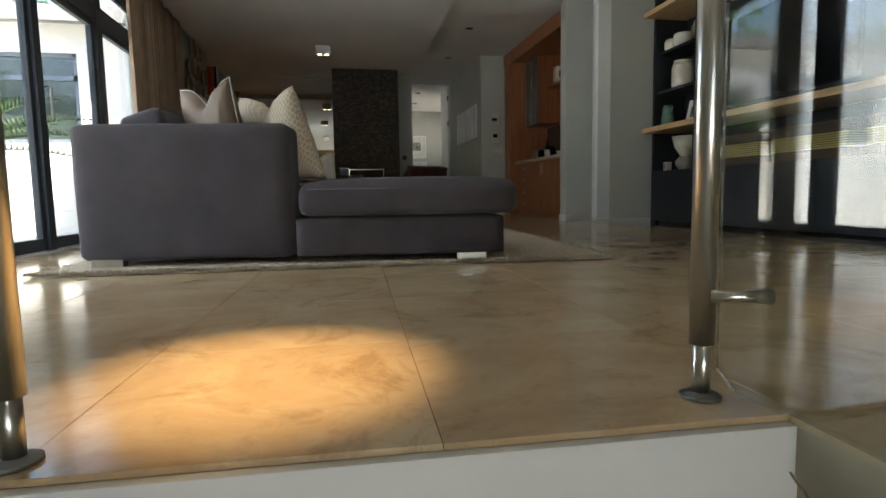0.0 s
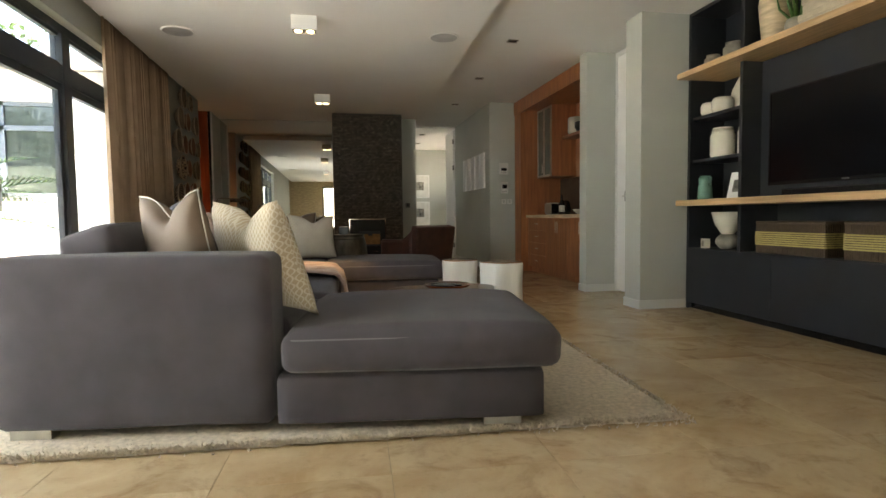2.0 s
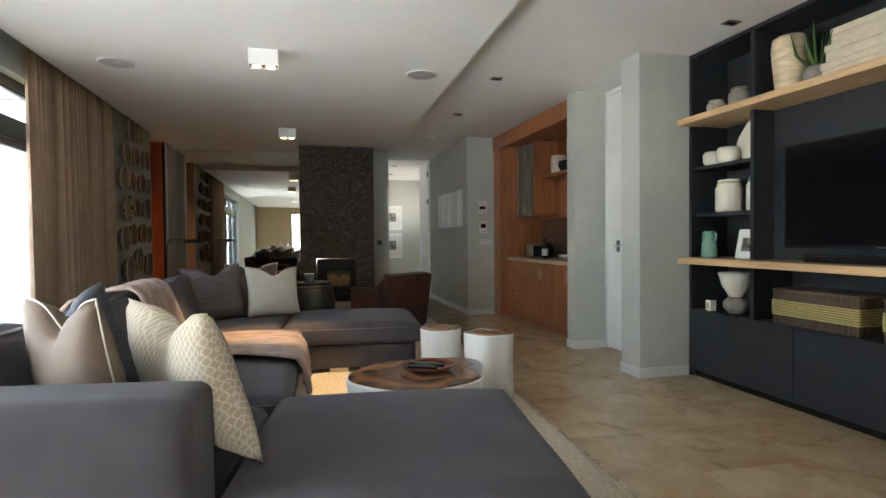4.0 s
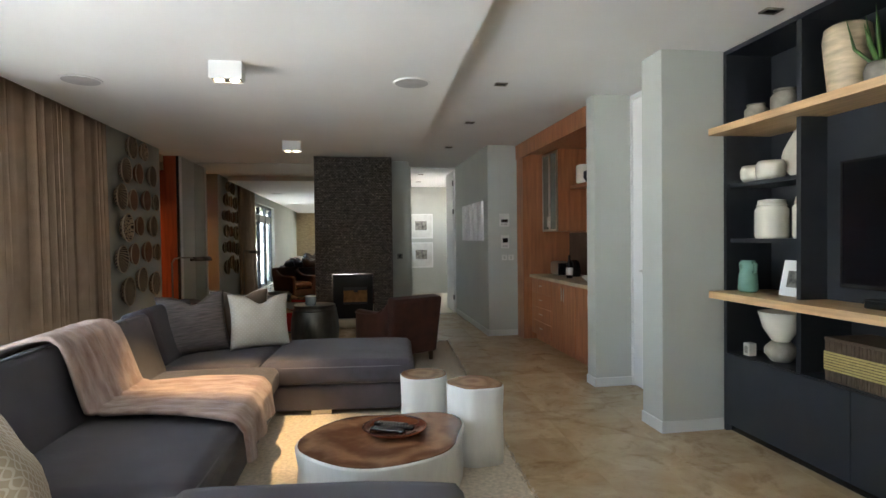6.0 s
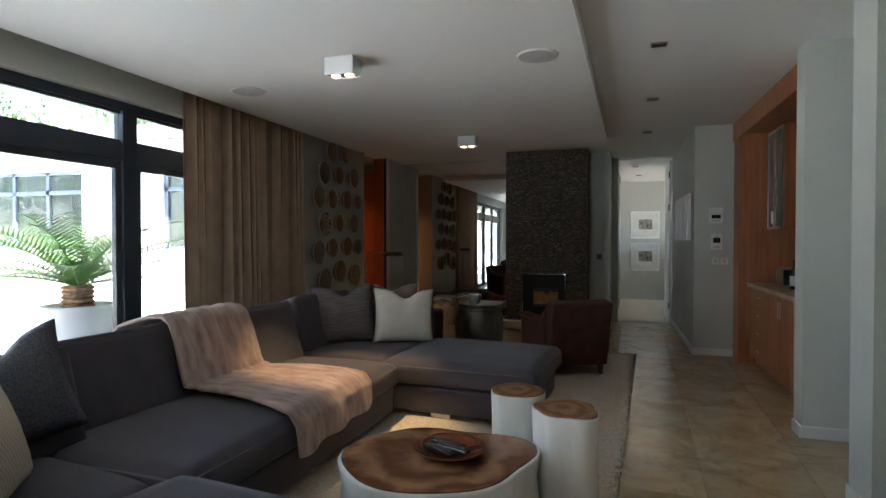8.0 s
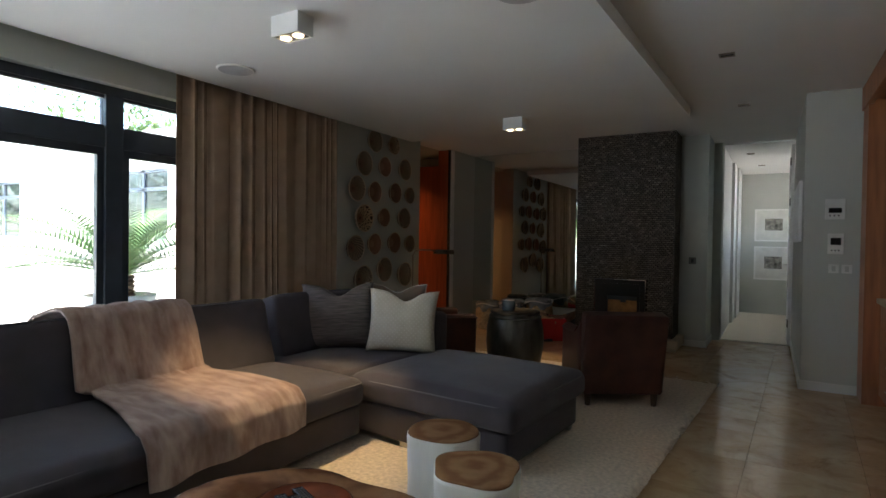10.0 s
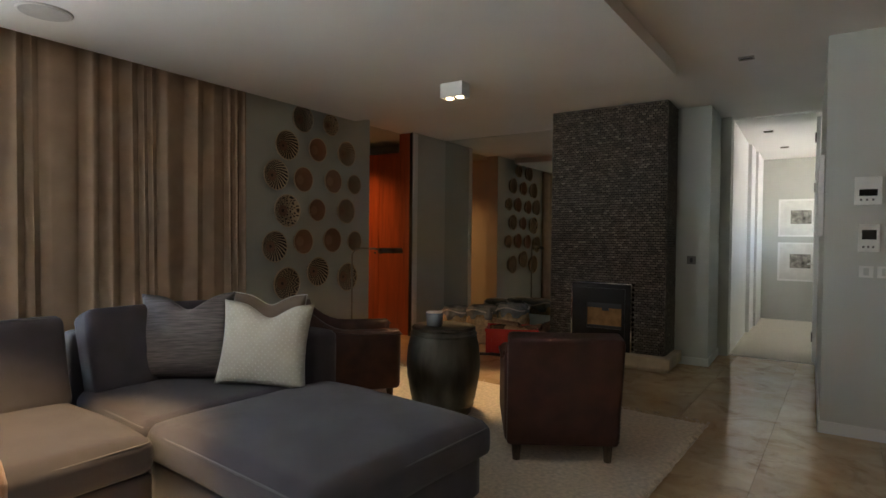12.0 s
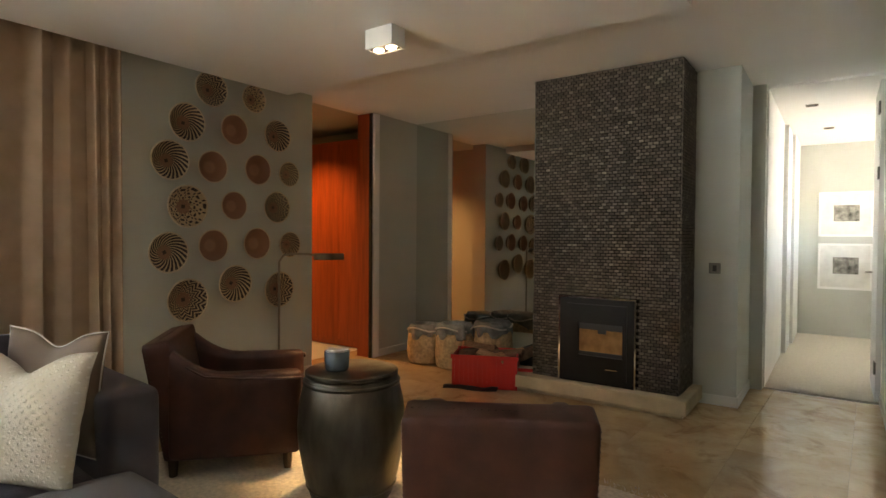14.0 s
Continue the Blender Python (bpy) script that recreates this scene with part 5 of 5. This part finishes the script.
vessel("bowl", "rounded ivory ceramic cup on a shelf", "bowl", CERAMIC, 3.17, 5.29, 1.819, [(0.065, 0.001), (0.09, 0.03), (0.093, 0.10), (0.08, 0.13), (0.072, 0.125), (0.075, 0.05)], group="ivory cups")
pl = tagged(part("plate", lathe([(0.02, 0.0), (0.15, 0.008), (0.19, 0.03), (0.185, 0.034), (0.14, 0.016), (0.02, 0.01)], 30, 0.03, 4), CERAMIC, None, "", True), "cream uneven plate standing on edge", "plate")
pl.matrix_basis = pose(3.30, 5.11, 1.995, 0, -78, 0)


def ivory_jar(x, y, z, r, h):
    j = thing("ivory_jar", "tall ivory glazed jar with a flat lid", "jar", "ivory jars", pose(x, y, z))
    part("body", lathe([(r * 0.92, 0.001), (r, 0.02), (r, h * 0.78), (r * 0.86, h * 0.87), (r * 0.84, h), (r * 0.8, h - 0.005)], 36), CERAMIC, j, "", True)
    part("collar", lathe([(r * 0.86, h * 0.88), (r * 0.94, h * 0.9), (r * 0.86, h * 0.93)], 36), CERAMIC, j, "", True)
    part("lid", lathe([(r * 0.8, h), (r * 0.82, h + 0.012), (r * 0.3, h + 0.02)], 32), CERAMIC, j, "", True)


ivory_jar(3.17, 5.28, 1.418, 0.105, 0.25)
ivory_jar(3.26, 5.06, 1.418, 0.095, 0.26)
vg = thing("vase", "small celadon green vase with two handles", "vase", at=pose(3.13, 5.46, 1.037))
part("body", lathe([(0.055, 0.001), (0.068, 0.02), (0.06, 0.13), (0.042, 0.17), (0.048, 0.225), (0.04, 0.22)], 28), CELADON, vg, "", True)
for sgn in (1, -1):
    part("handle", tube([(0, sgn * 0.042, 0.14), (0, sgn * 0.075, 0.15), (0, sgn * 0.082, 0.2), (0, sgn * 0.045, 0.215)], 0.011), CELADON, vg, "", True)
pf = thing("photo_frame", "white photo frame leaning on the shelf", "photo frame", at=pose(3.16, 5.09, 1.038, 0, 12, 0))
part("frame", one(0.0, 0.02, -0.12, 0.12, 0.002, 0.24, bevel=0.003), WHITE, pf)
part("photo", one(-0.002, 0.0, -0.065, 0.065, 0.06, 0.17), PHOTO, pf, "dark faded photograph")
vessel("white_bowl", "deep ivory footed bowl on the cabinet", "bowl", CERAMIC, 3.19, 5.22, 0.722, [(0.05, 0.0), (0.06, 0.01), (0.11, 0.09), (0.14, 0.20), (0.13, 0.20), (0.1, 0.1), (0.03, 0.03)])
vessel("stone_ball", "grey stoneware pot on the cabinet", "pot", STONEWARE, 3.19, 5.22, 0.587, [(0.06, 0.001), (0.10, 0.05), (0.10, 0.09), (0.06, 0.134)])
cb = thing("candle_block", "small square ivory candle block", "candle", at=pose(3.12, 5.43, 0.586))
part("block", one(-0.03, 0.03, -0.03, 0.03, 0.0, 0.09, bevel=0.004), CERAMIC, cb)
part("label_panel", one(-0.032, -0.03, -0.015, 0.015, 0.02, 0.07), STONEWARE, cb)
vessel("wood_vase", "broad pale wooden vase with wavy grain", "vase", PALEWOOD, 3.18, 4.70, 2.222, [(0.085, 0.001), (0.095, 0.02), (0.115, 0.22), (0.125, 0.34), (0.115, 0.41), (0.085, 0.43), (0.08, 0.42)])
ap = thing("aloe_pot", "small grey pot with a spiky green aloe", "plant", at=pose(3.13, 4.43, 2.222))
part("pot", lathe([(0.06, 0.001), (0.085, 0.04), (0.09, 0.09), (0.075, 0.13), (0.065, 0.12)], 28), STONEWARE, ap, "", True)
rnd = random.Random(9)
for k in range(13):
    a, t_ = k * 2.4, 0.15 + 0.05 * (k % 8)
    part("leaf", tube([(0.02 * math.cos(a), 0.02 * math.sin(a), 0.10), (0.16 * t_ * math.cos(a) * 2, 0.16 * t_ * math.sin(a) * 2, 0.24), (0.42 * t_ * math.cos(a), 0.42 * t_ * math.sin(a), 0.30 + 0.14 * rnd.random())], [0.011, 0.009, 0.001], 5), FROND, ap, "", True)
for k, (y, z, sx, sy) in enumerate(((4.02, 2.222, 0.17, 0.30), (4.03, 2.332, 0.16, 0.27), (4.03, 2.43, 0.15, 0.24))):
    bx = thing("storage_box", "cream fabric-covered lidded box in a stack", "box", "stacked boxes", pose(3.20, y, z + 0.001))
    part("body", one(-sx, sx, -sy, sy, 0, 0.075, bevel=0.004), CREAMBOX, bx)
    part("lid", one(-sx - 0.006, sx + 0.006, -sy - 0.006, sy + 0.006, 0.06, 0.105, bevel=0.005), CREAMBOX, bx)
for k in range(3):
    y1 = 4.74 - 0.80 * k
    bb = thing("cane_box", "long dark cane box with a gold woven band", "box", "cane boxes", pose(3.07, y1, 0.588))
    sl = bmesh.new()
    n = 40
    for i in range(n):
        y = -0.65 + i * 0.65 / n
        box(sl, 0.0, 0.012, y, y + 0.012, 0.0, 0.235)
    for i in range(16):
        x = 0.015 + i * 0.019
        box(sl, x, x + 0.013, -0.002, 0.004, 0.0, 0.235)
        box(sl, x, x + 0.013, -0.654, -0.65, 0.0, 0.235)
    part("slats", sl, CANE, bb)
    part("box_body", one(0.008, 0.315, -0.648, -0.002, 0.002, 0.225), BLACK, bb)
    band = bmesh.new()
    for i in range(7):
        z = 0.065 + i * 0.016
        box(band, -0.004, 0.004, -0.652, 0.003, z, z + 0.011)
        box(band, 0.0, 0.315, 0.003, 0.007, z, z + 0.011)
        box(band, 0.0, 0.315, -0.659, -0.654, z, z + 0.011)
    tagged(part("band", band, GOLDCANE, bb, "gold woven band"), kind="stuff")
    part("lid", one(0.0, 0.32, -0.655, 0.004, 0.235, 0.255, bevel=0.004), CANE, bb)

# ---- kitchenette ----
kn = thing("kitchen_surround", "orange-stained timber surround of the kitchenette niche", "joinery")
part("end_panel", one(2.715, 3.44, 9.5, 9.795, 0.0, 2.78), ORANGE, kn)
part("lintel", one(2.70, 2.75, 7.084, 9.795, 2.58, 2.785, bevel=0.003), ORANGE, kn)
part("soffit", one(2.75, 3.44, 7.084, 9.5, 2.62, 2.66), ORANGE, kn)
part("back_panel", one(3.415, 3.445, 7.084, 9.5, 0.0, 2.62), ORANGE, kn)
part("near_panel", one(2.70, 3.41, 7.084, 7.11, 0.0, 2.58), ORANGE, kn)
part("splashback", one(3.40, 3.414, 7.12, 9.49, 0.925, 1.5), SPLASH, kn, "dark splashback")
bc = thing("base_cabinet", "orange timber base cabinet with drawers", "cabinet")
part("carcass", one(2.85, 3.40, 7.115, 9.495, 0.09, 0.875), ORANGE, bc)
part("plinth", one(2.90, 3.40, 7.115, 9.495, 0.0, 0.09), ORANGE, bc)
for k in range(3):
    y0 = 7.12 + 0.79 * k
    if k == 2:
        for j in range(4):
            f = part("drawer", one(2.83, 2.848, y0, y0 + 0.78, 0.10 + 0.193 * j, 0.10 + 0.193 * j + 0.188, bevel=0.002), ORANGE, bc)
            part("pull", tube([(2.825, y0 + 0.33, 0.20 + 0.193 * j), (2.825, y0 + 0.45, 0.20 + 0.193 * j)], 0.005), STEEL, f)
    else:
        for j in range(2):
            f = part("door", one(2.83, 2.848, y0 + 0.393 * j, y0 + 0.393 * j + 0.388, 0.10, 0.87, bevel=0.002), ORANGE, bc)
            part("pull", tube([(2.825, y0 + 0.393 + (0.03 if j else -0.04), 0.66), (2.825, y0 + 0.393 + (0.03 if j else -0.04), 0.82)], 0.005), STEEL, f)
tagged(part("worktop", one(2.80, 3.40, 7.115, 9.495, 0.878, 0.92, bevel=0.004), HEARTHSTONE), "pale stone worktop in the kitchenette", "worktop")
uc = thing("wall_cabinet", "wall cabinet with two frosted glass doors", "cabinet")
part("carcass", one(3.02, 3.41, 8.92, 9.495, 1.52, 2.615), ORANGE, uc)
for k in range(2):
    y0 = 8.925 + 0.285 * k
    f = part("door", boxes((3.0, 3.018, y0, y0 + 0.03, 1.52, 2.6), (3.0, 3.018, y0 + 0.25, y0 + 0.28, 1.52, 2.6), (3.0, 3.018, y0 + 0.03, y0 + 0.25, 1.52, 1.55), (3.0, 3.018, y0 + 0.03, y0 + 0.25, 2.57, 2.6)), STEEL, uc, "slim metal framed door")
    part("pane", one(3.005, 3.012, y0 + 0.03, y0 + 0.25, 1.55, 2.57), FROST, f)
    part("pull", tube([(2.98, y0 + (0.26 if k == 0 else 0.02), 1.58), (2.98, y0 + (0.26 if k == 0 else 0.02), 1.72)], 0.006), STEEL, f)
sh_ = tagged(part("wall_shelf", one(3.18, 3.41, 7.9, 8.91, 2.08, 2.12), ORANGE), "timber wall shelf in the kitchenette", "shelf")
vessel("canister", "white canister on the kitchenette shelf", "canister", CERAMIC, 3.27, 8.62, 2.121, [(0.10, 0.001), (0.115, 0.02), (0.115, 0.22), (0.1, 0.24)])
vessel("pan", "dark pan on the kitchenette shelf", "pan", CHAR, 3.27, 8.32, 2.121, [(0.11, 0.001), (0.14, 0.05), (0.14, 0.12), (0.12, 0.13)])
tm = thing("toaster", "chrome and black toaster on the worktop", "toaster", at=pose(3.12, 9.15, 0.921))
part("body", soft_box(-0.09, 0.09, -0.15, 0.15, 0.0, 0.19, 0.05, 0.0, 8), STEEL, tm, "", True)
part("end", boxes((-0.08, 0.08, -0.165, -0.152, 0.01, 0.17)), BLACK, tm)
bt = thing("bottle", "dark bottle with a white label on the worktop", "bottle", at=pose(3.02, 8.55, 0.921))
part("glass", lathe([(0.038, 0.001), (0.04, 0.17), (0.016, 0.22), (0.016, 0.29)], 20), BLACK, bt, "", True)
part("label_panel", lathe([(0.0405, 0.04), (0.0415, 0.045), (0.0415, 0.13), (0.0405, 0.135)], 20), PLASTIC, bt, "", True)
vessel("kettle", "black kettle on the worktop", "kettle", BLACK, 3.20, 8.85, 0.921, [(0.09, 0.001), (0.095, 0.08), (0.07, 0.2), (0.03, 0.22)])
tp = thing("tap", "steel swan-neck tap beside the sink", "tap", at=pose(3.3, 7.75, 0.92))
part("spout", tube([(0, 0, 0), (0, 0, 0.26), (-0.03, 0, 0.30), (-0.10, 0, 0.31), (-0.14, 0, 0.27)], 0.012), STEEL, tp, "", True)
part("lever", tube([(0, 0.0, 0.08), (0, 0.08, 0.11)], 0.008), STEEL, tp, "", True)
vessel("sink_bowl", "small white bowl by the tap", "bowl", CERAMIC, 3.05, 7.95, 0.921, [(0.05, 0.001), (0.10, 0.04), (0.12, 0.07), (0.11, 0.07), (0.05, 0.02)])

# ---- fixtures on walls and ceilings ----
def ceiling_lamp(x, y):
    l = thing("ceiling_lamp", "white box ceiling lamp with two lit bulbs", "ceiling lamp", "box ceiling lamps", pose(x, y, 2.575))
    part("housing", boxes((-0.11, 0.11, -0.065, -0.058, 0.0, 0.124), (-0.11, 0.11, 0.058, 0.065, 0.0, 0.124), (-0.11, -0.103, -0.058, 0.058, 0.0, 0.124), (0.103, 0.11, -0.058, 0.058, 0.0, 0.124), (-0.103, 0.103, -0.058, 0.058, 0.05, 0.124)), WHITE, l)
    # Shade of the white underside is put into this grey, so bulbs stand out.
    part("baffle", one(-0.102, 0.102, -0.057, 0.057, 0.005, 0.049), PLATE, l, "inner plate, grey standing in for shade")
    for sx in (-0.052, 0.052):
        part("bulb", lathe([(0.034, 0.0045), (0.034, 0.0), (0.026, -0.005), (0.008, -0.007)], 20), WARM, l, "glowing warm bulb").location = (sx, 0, 0)


for lx, ly in ((-0.52, 1.32), (-0.52, 6.0), (-0.42, 9.18)):
    ceiling_lamp(lx, ly)
for x, y in ((-1.71, 6.55), (0.82, 6.34), (-1.71, 2.3), (0.7, 2.2)):
    s = thing("ceiling_speaker", "round white ceiling speaker grille", "speaker", "ceiling speakers", pose(x, y, 2.69))
    part("ring", lathe([(0.135, 0.0), (0.145, 0.001), (0.148, 0.0095)], 40), CEIL, s, "", True)
    part("grille", lathe([(0.13, -0.002), (0.135, 0.002)], 40), GRILLE, s, "pale perforated grille")
for x, y in ((1.64, 6.65), (1.70, 8.28), (1.75, 10.05), (2.85, 4.9), (1.6, 4.0), (1.72, 13.4), (1.85, 14.9)):
    s = thing("downlight", "small recessed square downlight with grey trim", "downlight", "small downlights", pose(x, y, H - 0.012 - (0.02 if y > 12.4 else 0)))
    part("trim", boxes((-0.055, 0.055, -0.04, -0.03, 0, 0.011), (-0.055, 0.055, 0.03, 0.04, 0, 0.011), (-0.055, -0.045, -0.03, 0.03, 0, 0.011), (0.045, 0.055, -0.03, 0.03, 0, 0.011)), NICKEL, s)
    part("lens", one(-0.045, 0.045, -0.03, 0.03, 0.007, 0.0115), BLACK, s)


def wall_box(name, label, category, x, z, w, h, dark):
    b = thing(name, label, category, at=pose(x, 9.81, z))
    part("case", one(-w / 2, w / 2, -0.03, 0.0, -h / 2, h / 2, bevel=0.006), PLASTIC, b)
    part("display", one(-w * 0.33, w * 0.33, -0.033, -0.030, *dark), BLACK, b, "dark display")
    for k in range(3):
        part("button", one(-w * 0.3 + k * w * 0.22, -w * 0.3 + k * w * 0.22 + 0.012, -0.034, -0.030, -h * 0.36, -h * 0.28), PLATE, b)


wall_box("alarm_keypad", "white alarm keypad with a dark display on the wall", "keypad", 2.52, 1.70, 0.15, 0.19, (-0.035, 0.01))
wall_box("door_intercom", "white door intercom with a small dark screen", "intercom", 2.53, 1.38, 0.12, 0.19, (-0.01, 0.055))
for x, w in ((2.52, 0.08), (2.62, 0.08)):
    s = thing("light_switch", "pale light switch plate on the wall", "switch", "wall switches", pose(x, 9.81, 1.15))
    part("plate", one(-w / 2, w / 2, -0.008, 0, -0.04, 0.04, bevel=0.002), PLASTIC, s)
    part("rocker", one(-0.015, 0.015, -0.012, -0.008, -0.025, 0.025), WALL, s)
s = thing("light_switch", "dark grey light switch plate beside the chimney", "switch", "", pose(1.125, 11.577, 1.14))
part("plate", one(-0.045, 0.045, -0.008, 0, -0.045, 0.045, bevel=0.002), PLATE, s)
part("rocker", one(-0.015, 0.015, -0.012, -0.008, -0.025, 0.025), CHAR, s)
for k in range(5):
    y = 10.02 + 0.33 * k
    c = thing("wall_panel", "slim white relief panel in a row on the wall", "wall art", "white relief panels", pose(2.275, y, 1.40))
    bm = bmesh.new()
    foot = [bm.verts.new(p) for p in ((0, 0.05, 0), (0, 0.27, 0), (-0.03, 0.27, 0), (-0.03, 0.05, 0))]
    head = [bm.verts.new((v.co.x, v.co.y, 0.60)) for v in foot]
    bm.faces.new(list(reversed(foot)))
    bm.faces.new(head)
    for q in range(4):
        bm.faces.new((foot[q], foot[(q + 1) % 4], head[(q + 1) % 4], head[q]))
    bmesh.ops.recalc_face_normals(bm, faces=bm.faces[:])
    part("panel", bm, WHITE, c)
for z, h in ((1.44, 0.64), (0.68, 0.66)):
    p = thing("framed_picture", "white framed photograph with a wide mount", "picture", "passage pictures", pose(2.05, 16.30, z))
    part("frame", boxes((-0.32, -0.29, -0.03, 0, 0, h), (0.29, 0.32, -0.03, 0, 0, h), (-0.29, 0.29, -0.03, 0, 0, 0.03), (-0.29, 0.29, -0.03, 0, h - 0.03, h)), WHITE, p)
    part("mount", one(-0.29, 0.29, -0.012, -0.004, 0.03, h - 0.03), PLASTIC, p, "off-white mount")
    part("photo", one(-0.14, 0.16, -0.016, -0.012, h * 0.34, h * 0.7), PHOTO, p, "small dark photograph")

# ---- balustrade at the stair head ----
for gx, px_ in ((0.376, 0.294), (-0.905, -0.815)):
    b = thing("balustrade", "frameless glass stair balustrade on steel posts", "balustrade", "stair balustrades", pose(0, 0, 0))
    pane = bmesh.new()
    sides = [[pane.verts.new((gx + e, y, z)) for y, z in ((1.02, 0.03), (1.02, 0.72), (-0.75, 0.72), (-0.75, -1.12))] for e in (-0.006, 0.006)]
    pane.faces.new(sides[0])
    pane.faces.new(list(reversed(sides[1])))
    for k in range(4):
        pane.faces.new((sides[0][(k + 1) % 4], sides[0][k], sides[1][k], sides[1][(k + 1) % 4]))
    bmesh.ops.recalc_face_normals(pane, faces=pane.faces[:])
    gp = part("glass_panel", pane, GLASSB, b, "clear glass panel with a raked lower edge")
    gp.visible_shadow = False
    part("top_bar", one(gx - 0.014, gx + 0.014, -0.75, 1.02, 0.72, 0.745, bevel=0.003), STEEL, b)
    for py in (0.96, -0.6):
        ps = part("post", tube([(px_, py, 0.10), (px_, py, 1.0)], 0.022, 20), STEEL, b, "", True)
        part("stem", tube([(px_, py, 0.0), (px_, py, 0.11)], 0.016, 14), STEEL, ps, "", True)
        part("flange", lathe([(0.036, 0.0), (0.036, 0.006), (0.02, 0.012)], 20), PLATE, ps).location = (px_, py, 0)
        for z in (0.19,):
            part("clamp", tube([(px_, py - 0.02, z), ((px_ + gx) / 2, py - 0.035, z), (gx + (0.02 if gx > 0 else -0.02), py - 0.05, z)], [0.011, 0.010, 0.015], 12), STEEL, ps, "polished glass clamp", True)
    part("handrail", tube([(px_, 0.98, 1.01), (px_, -0.62, 1.01)], 0.022, 14), STEEL, b, "", True)

# ---- stone floor slabs ----
S = 0.61
slab = mesh_of("tile", one(0.0007, S - 0.0007, 0.0007, S - 0.0007, -0.012, 0.0, bevel=0.0006, seg=1), TRAV)
fl_ = bpy.data.objects["floor_base"]
turn = Matrix.Translation((-0.2, 0.88, 0)) @ pose(0, 0, 0, 0, 0, -2.4) @ Matrix.Translation((0.2, -0.88, 0))
for i in range(-5, 7):
    for j in range(-9, 20):
        x0, y0 = -0.2 + i * S, 0.88 + j * S
        x1, y1 = x0 + S, y0 + S
        if j < 0:
            if x0 < -0.92 < x1:
                x1 = -0.92
            elif x0 < 0.39 < x1:
                x0 = 0.39
            elif -0.93 < (x0 + x1) / 2 < 0.39:
                continue
        c = turn @ Vector(((x0 + x1) / 2, (y0 + y1) / 2, 0))
        if not (-2.45 < c.x < 3.44 or (c.x < -2.4 and c.x > -2.75 and c.y > 7.0)) or c.y > 12.4:
            continue
        o = new("tile", slab)
        o.parent = fl_
        o.matrix_basis = turn @ Matrix.LocRotScale((x0, y0, 0), None, ((x1 - x0) / S, (y1 - y0) / S, 1))
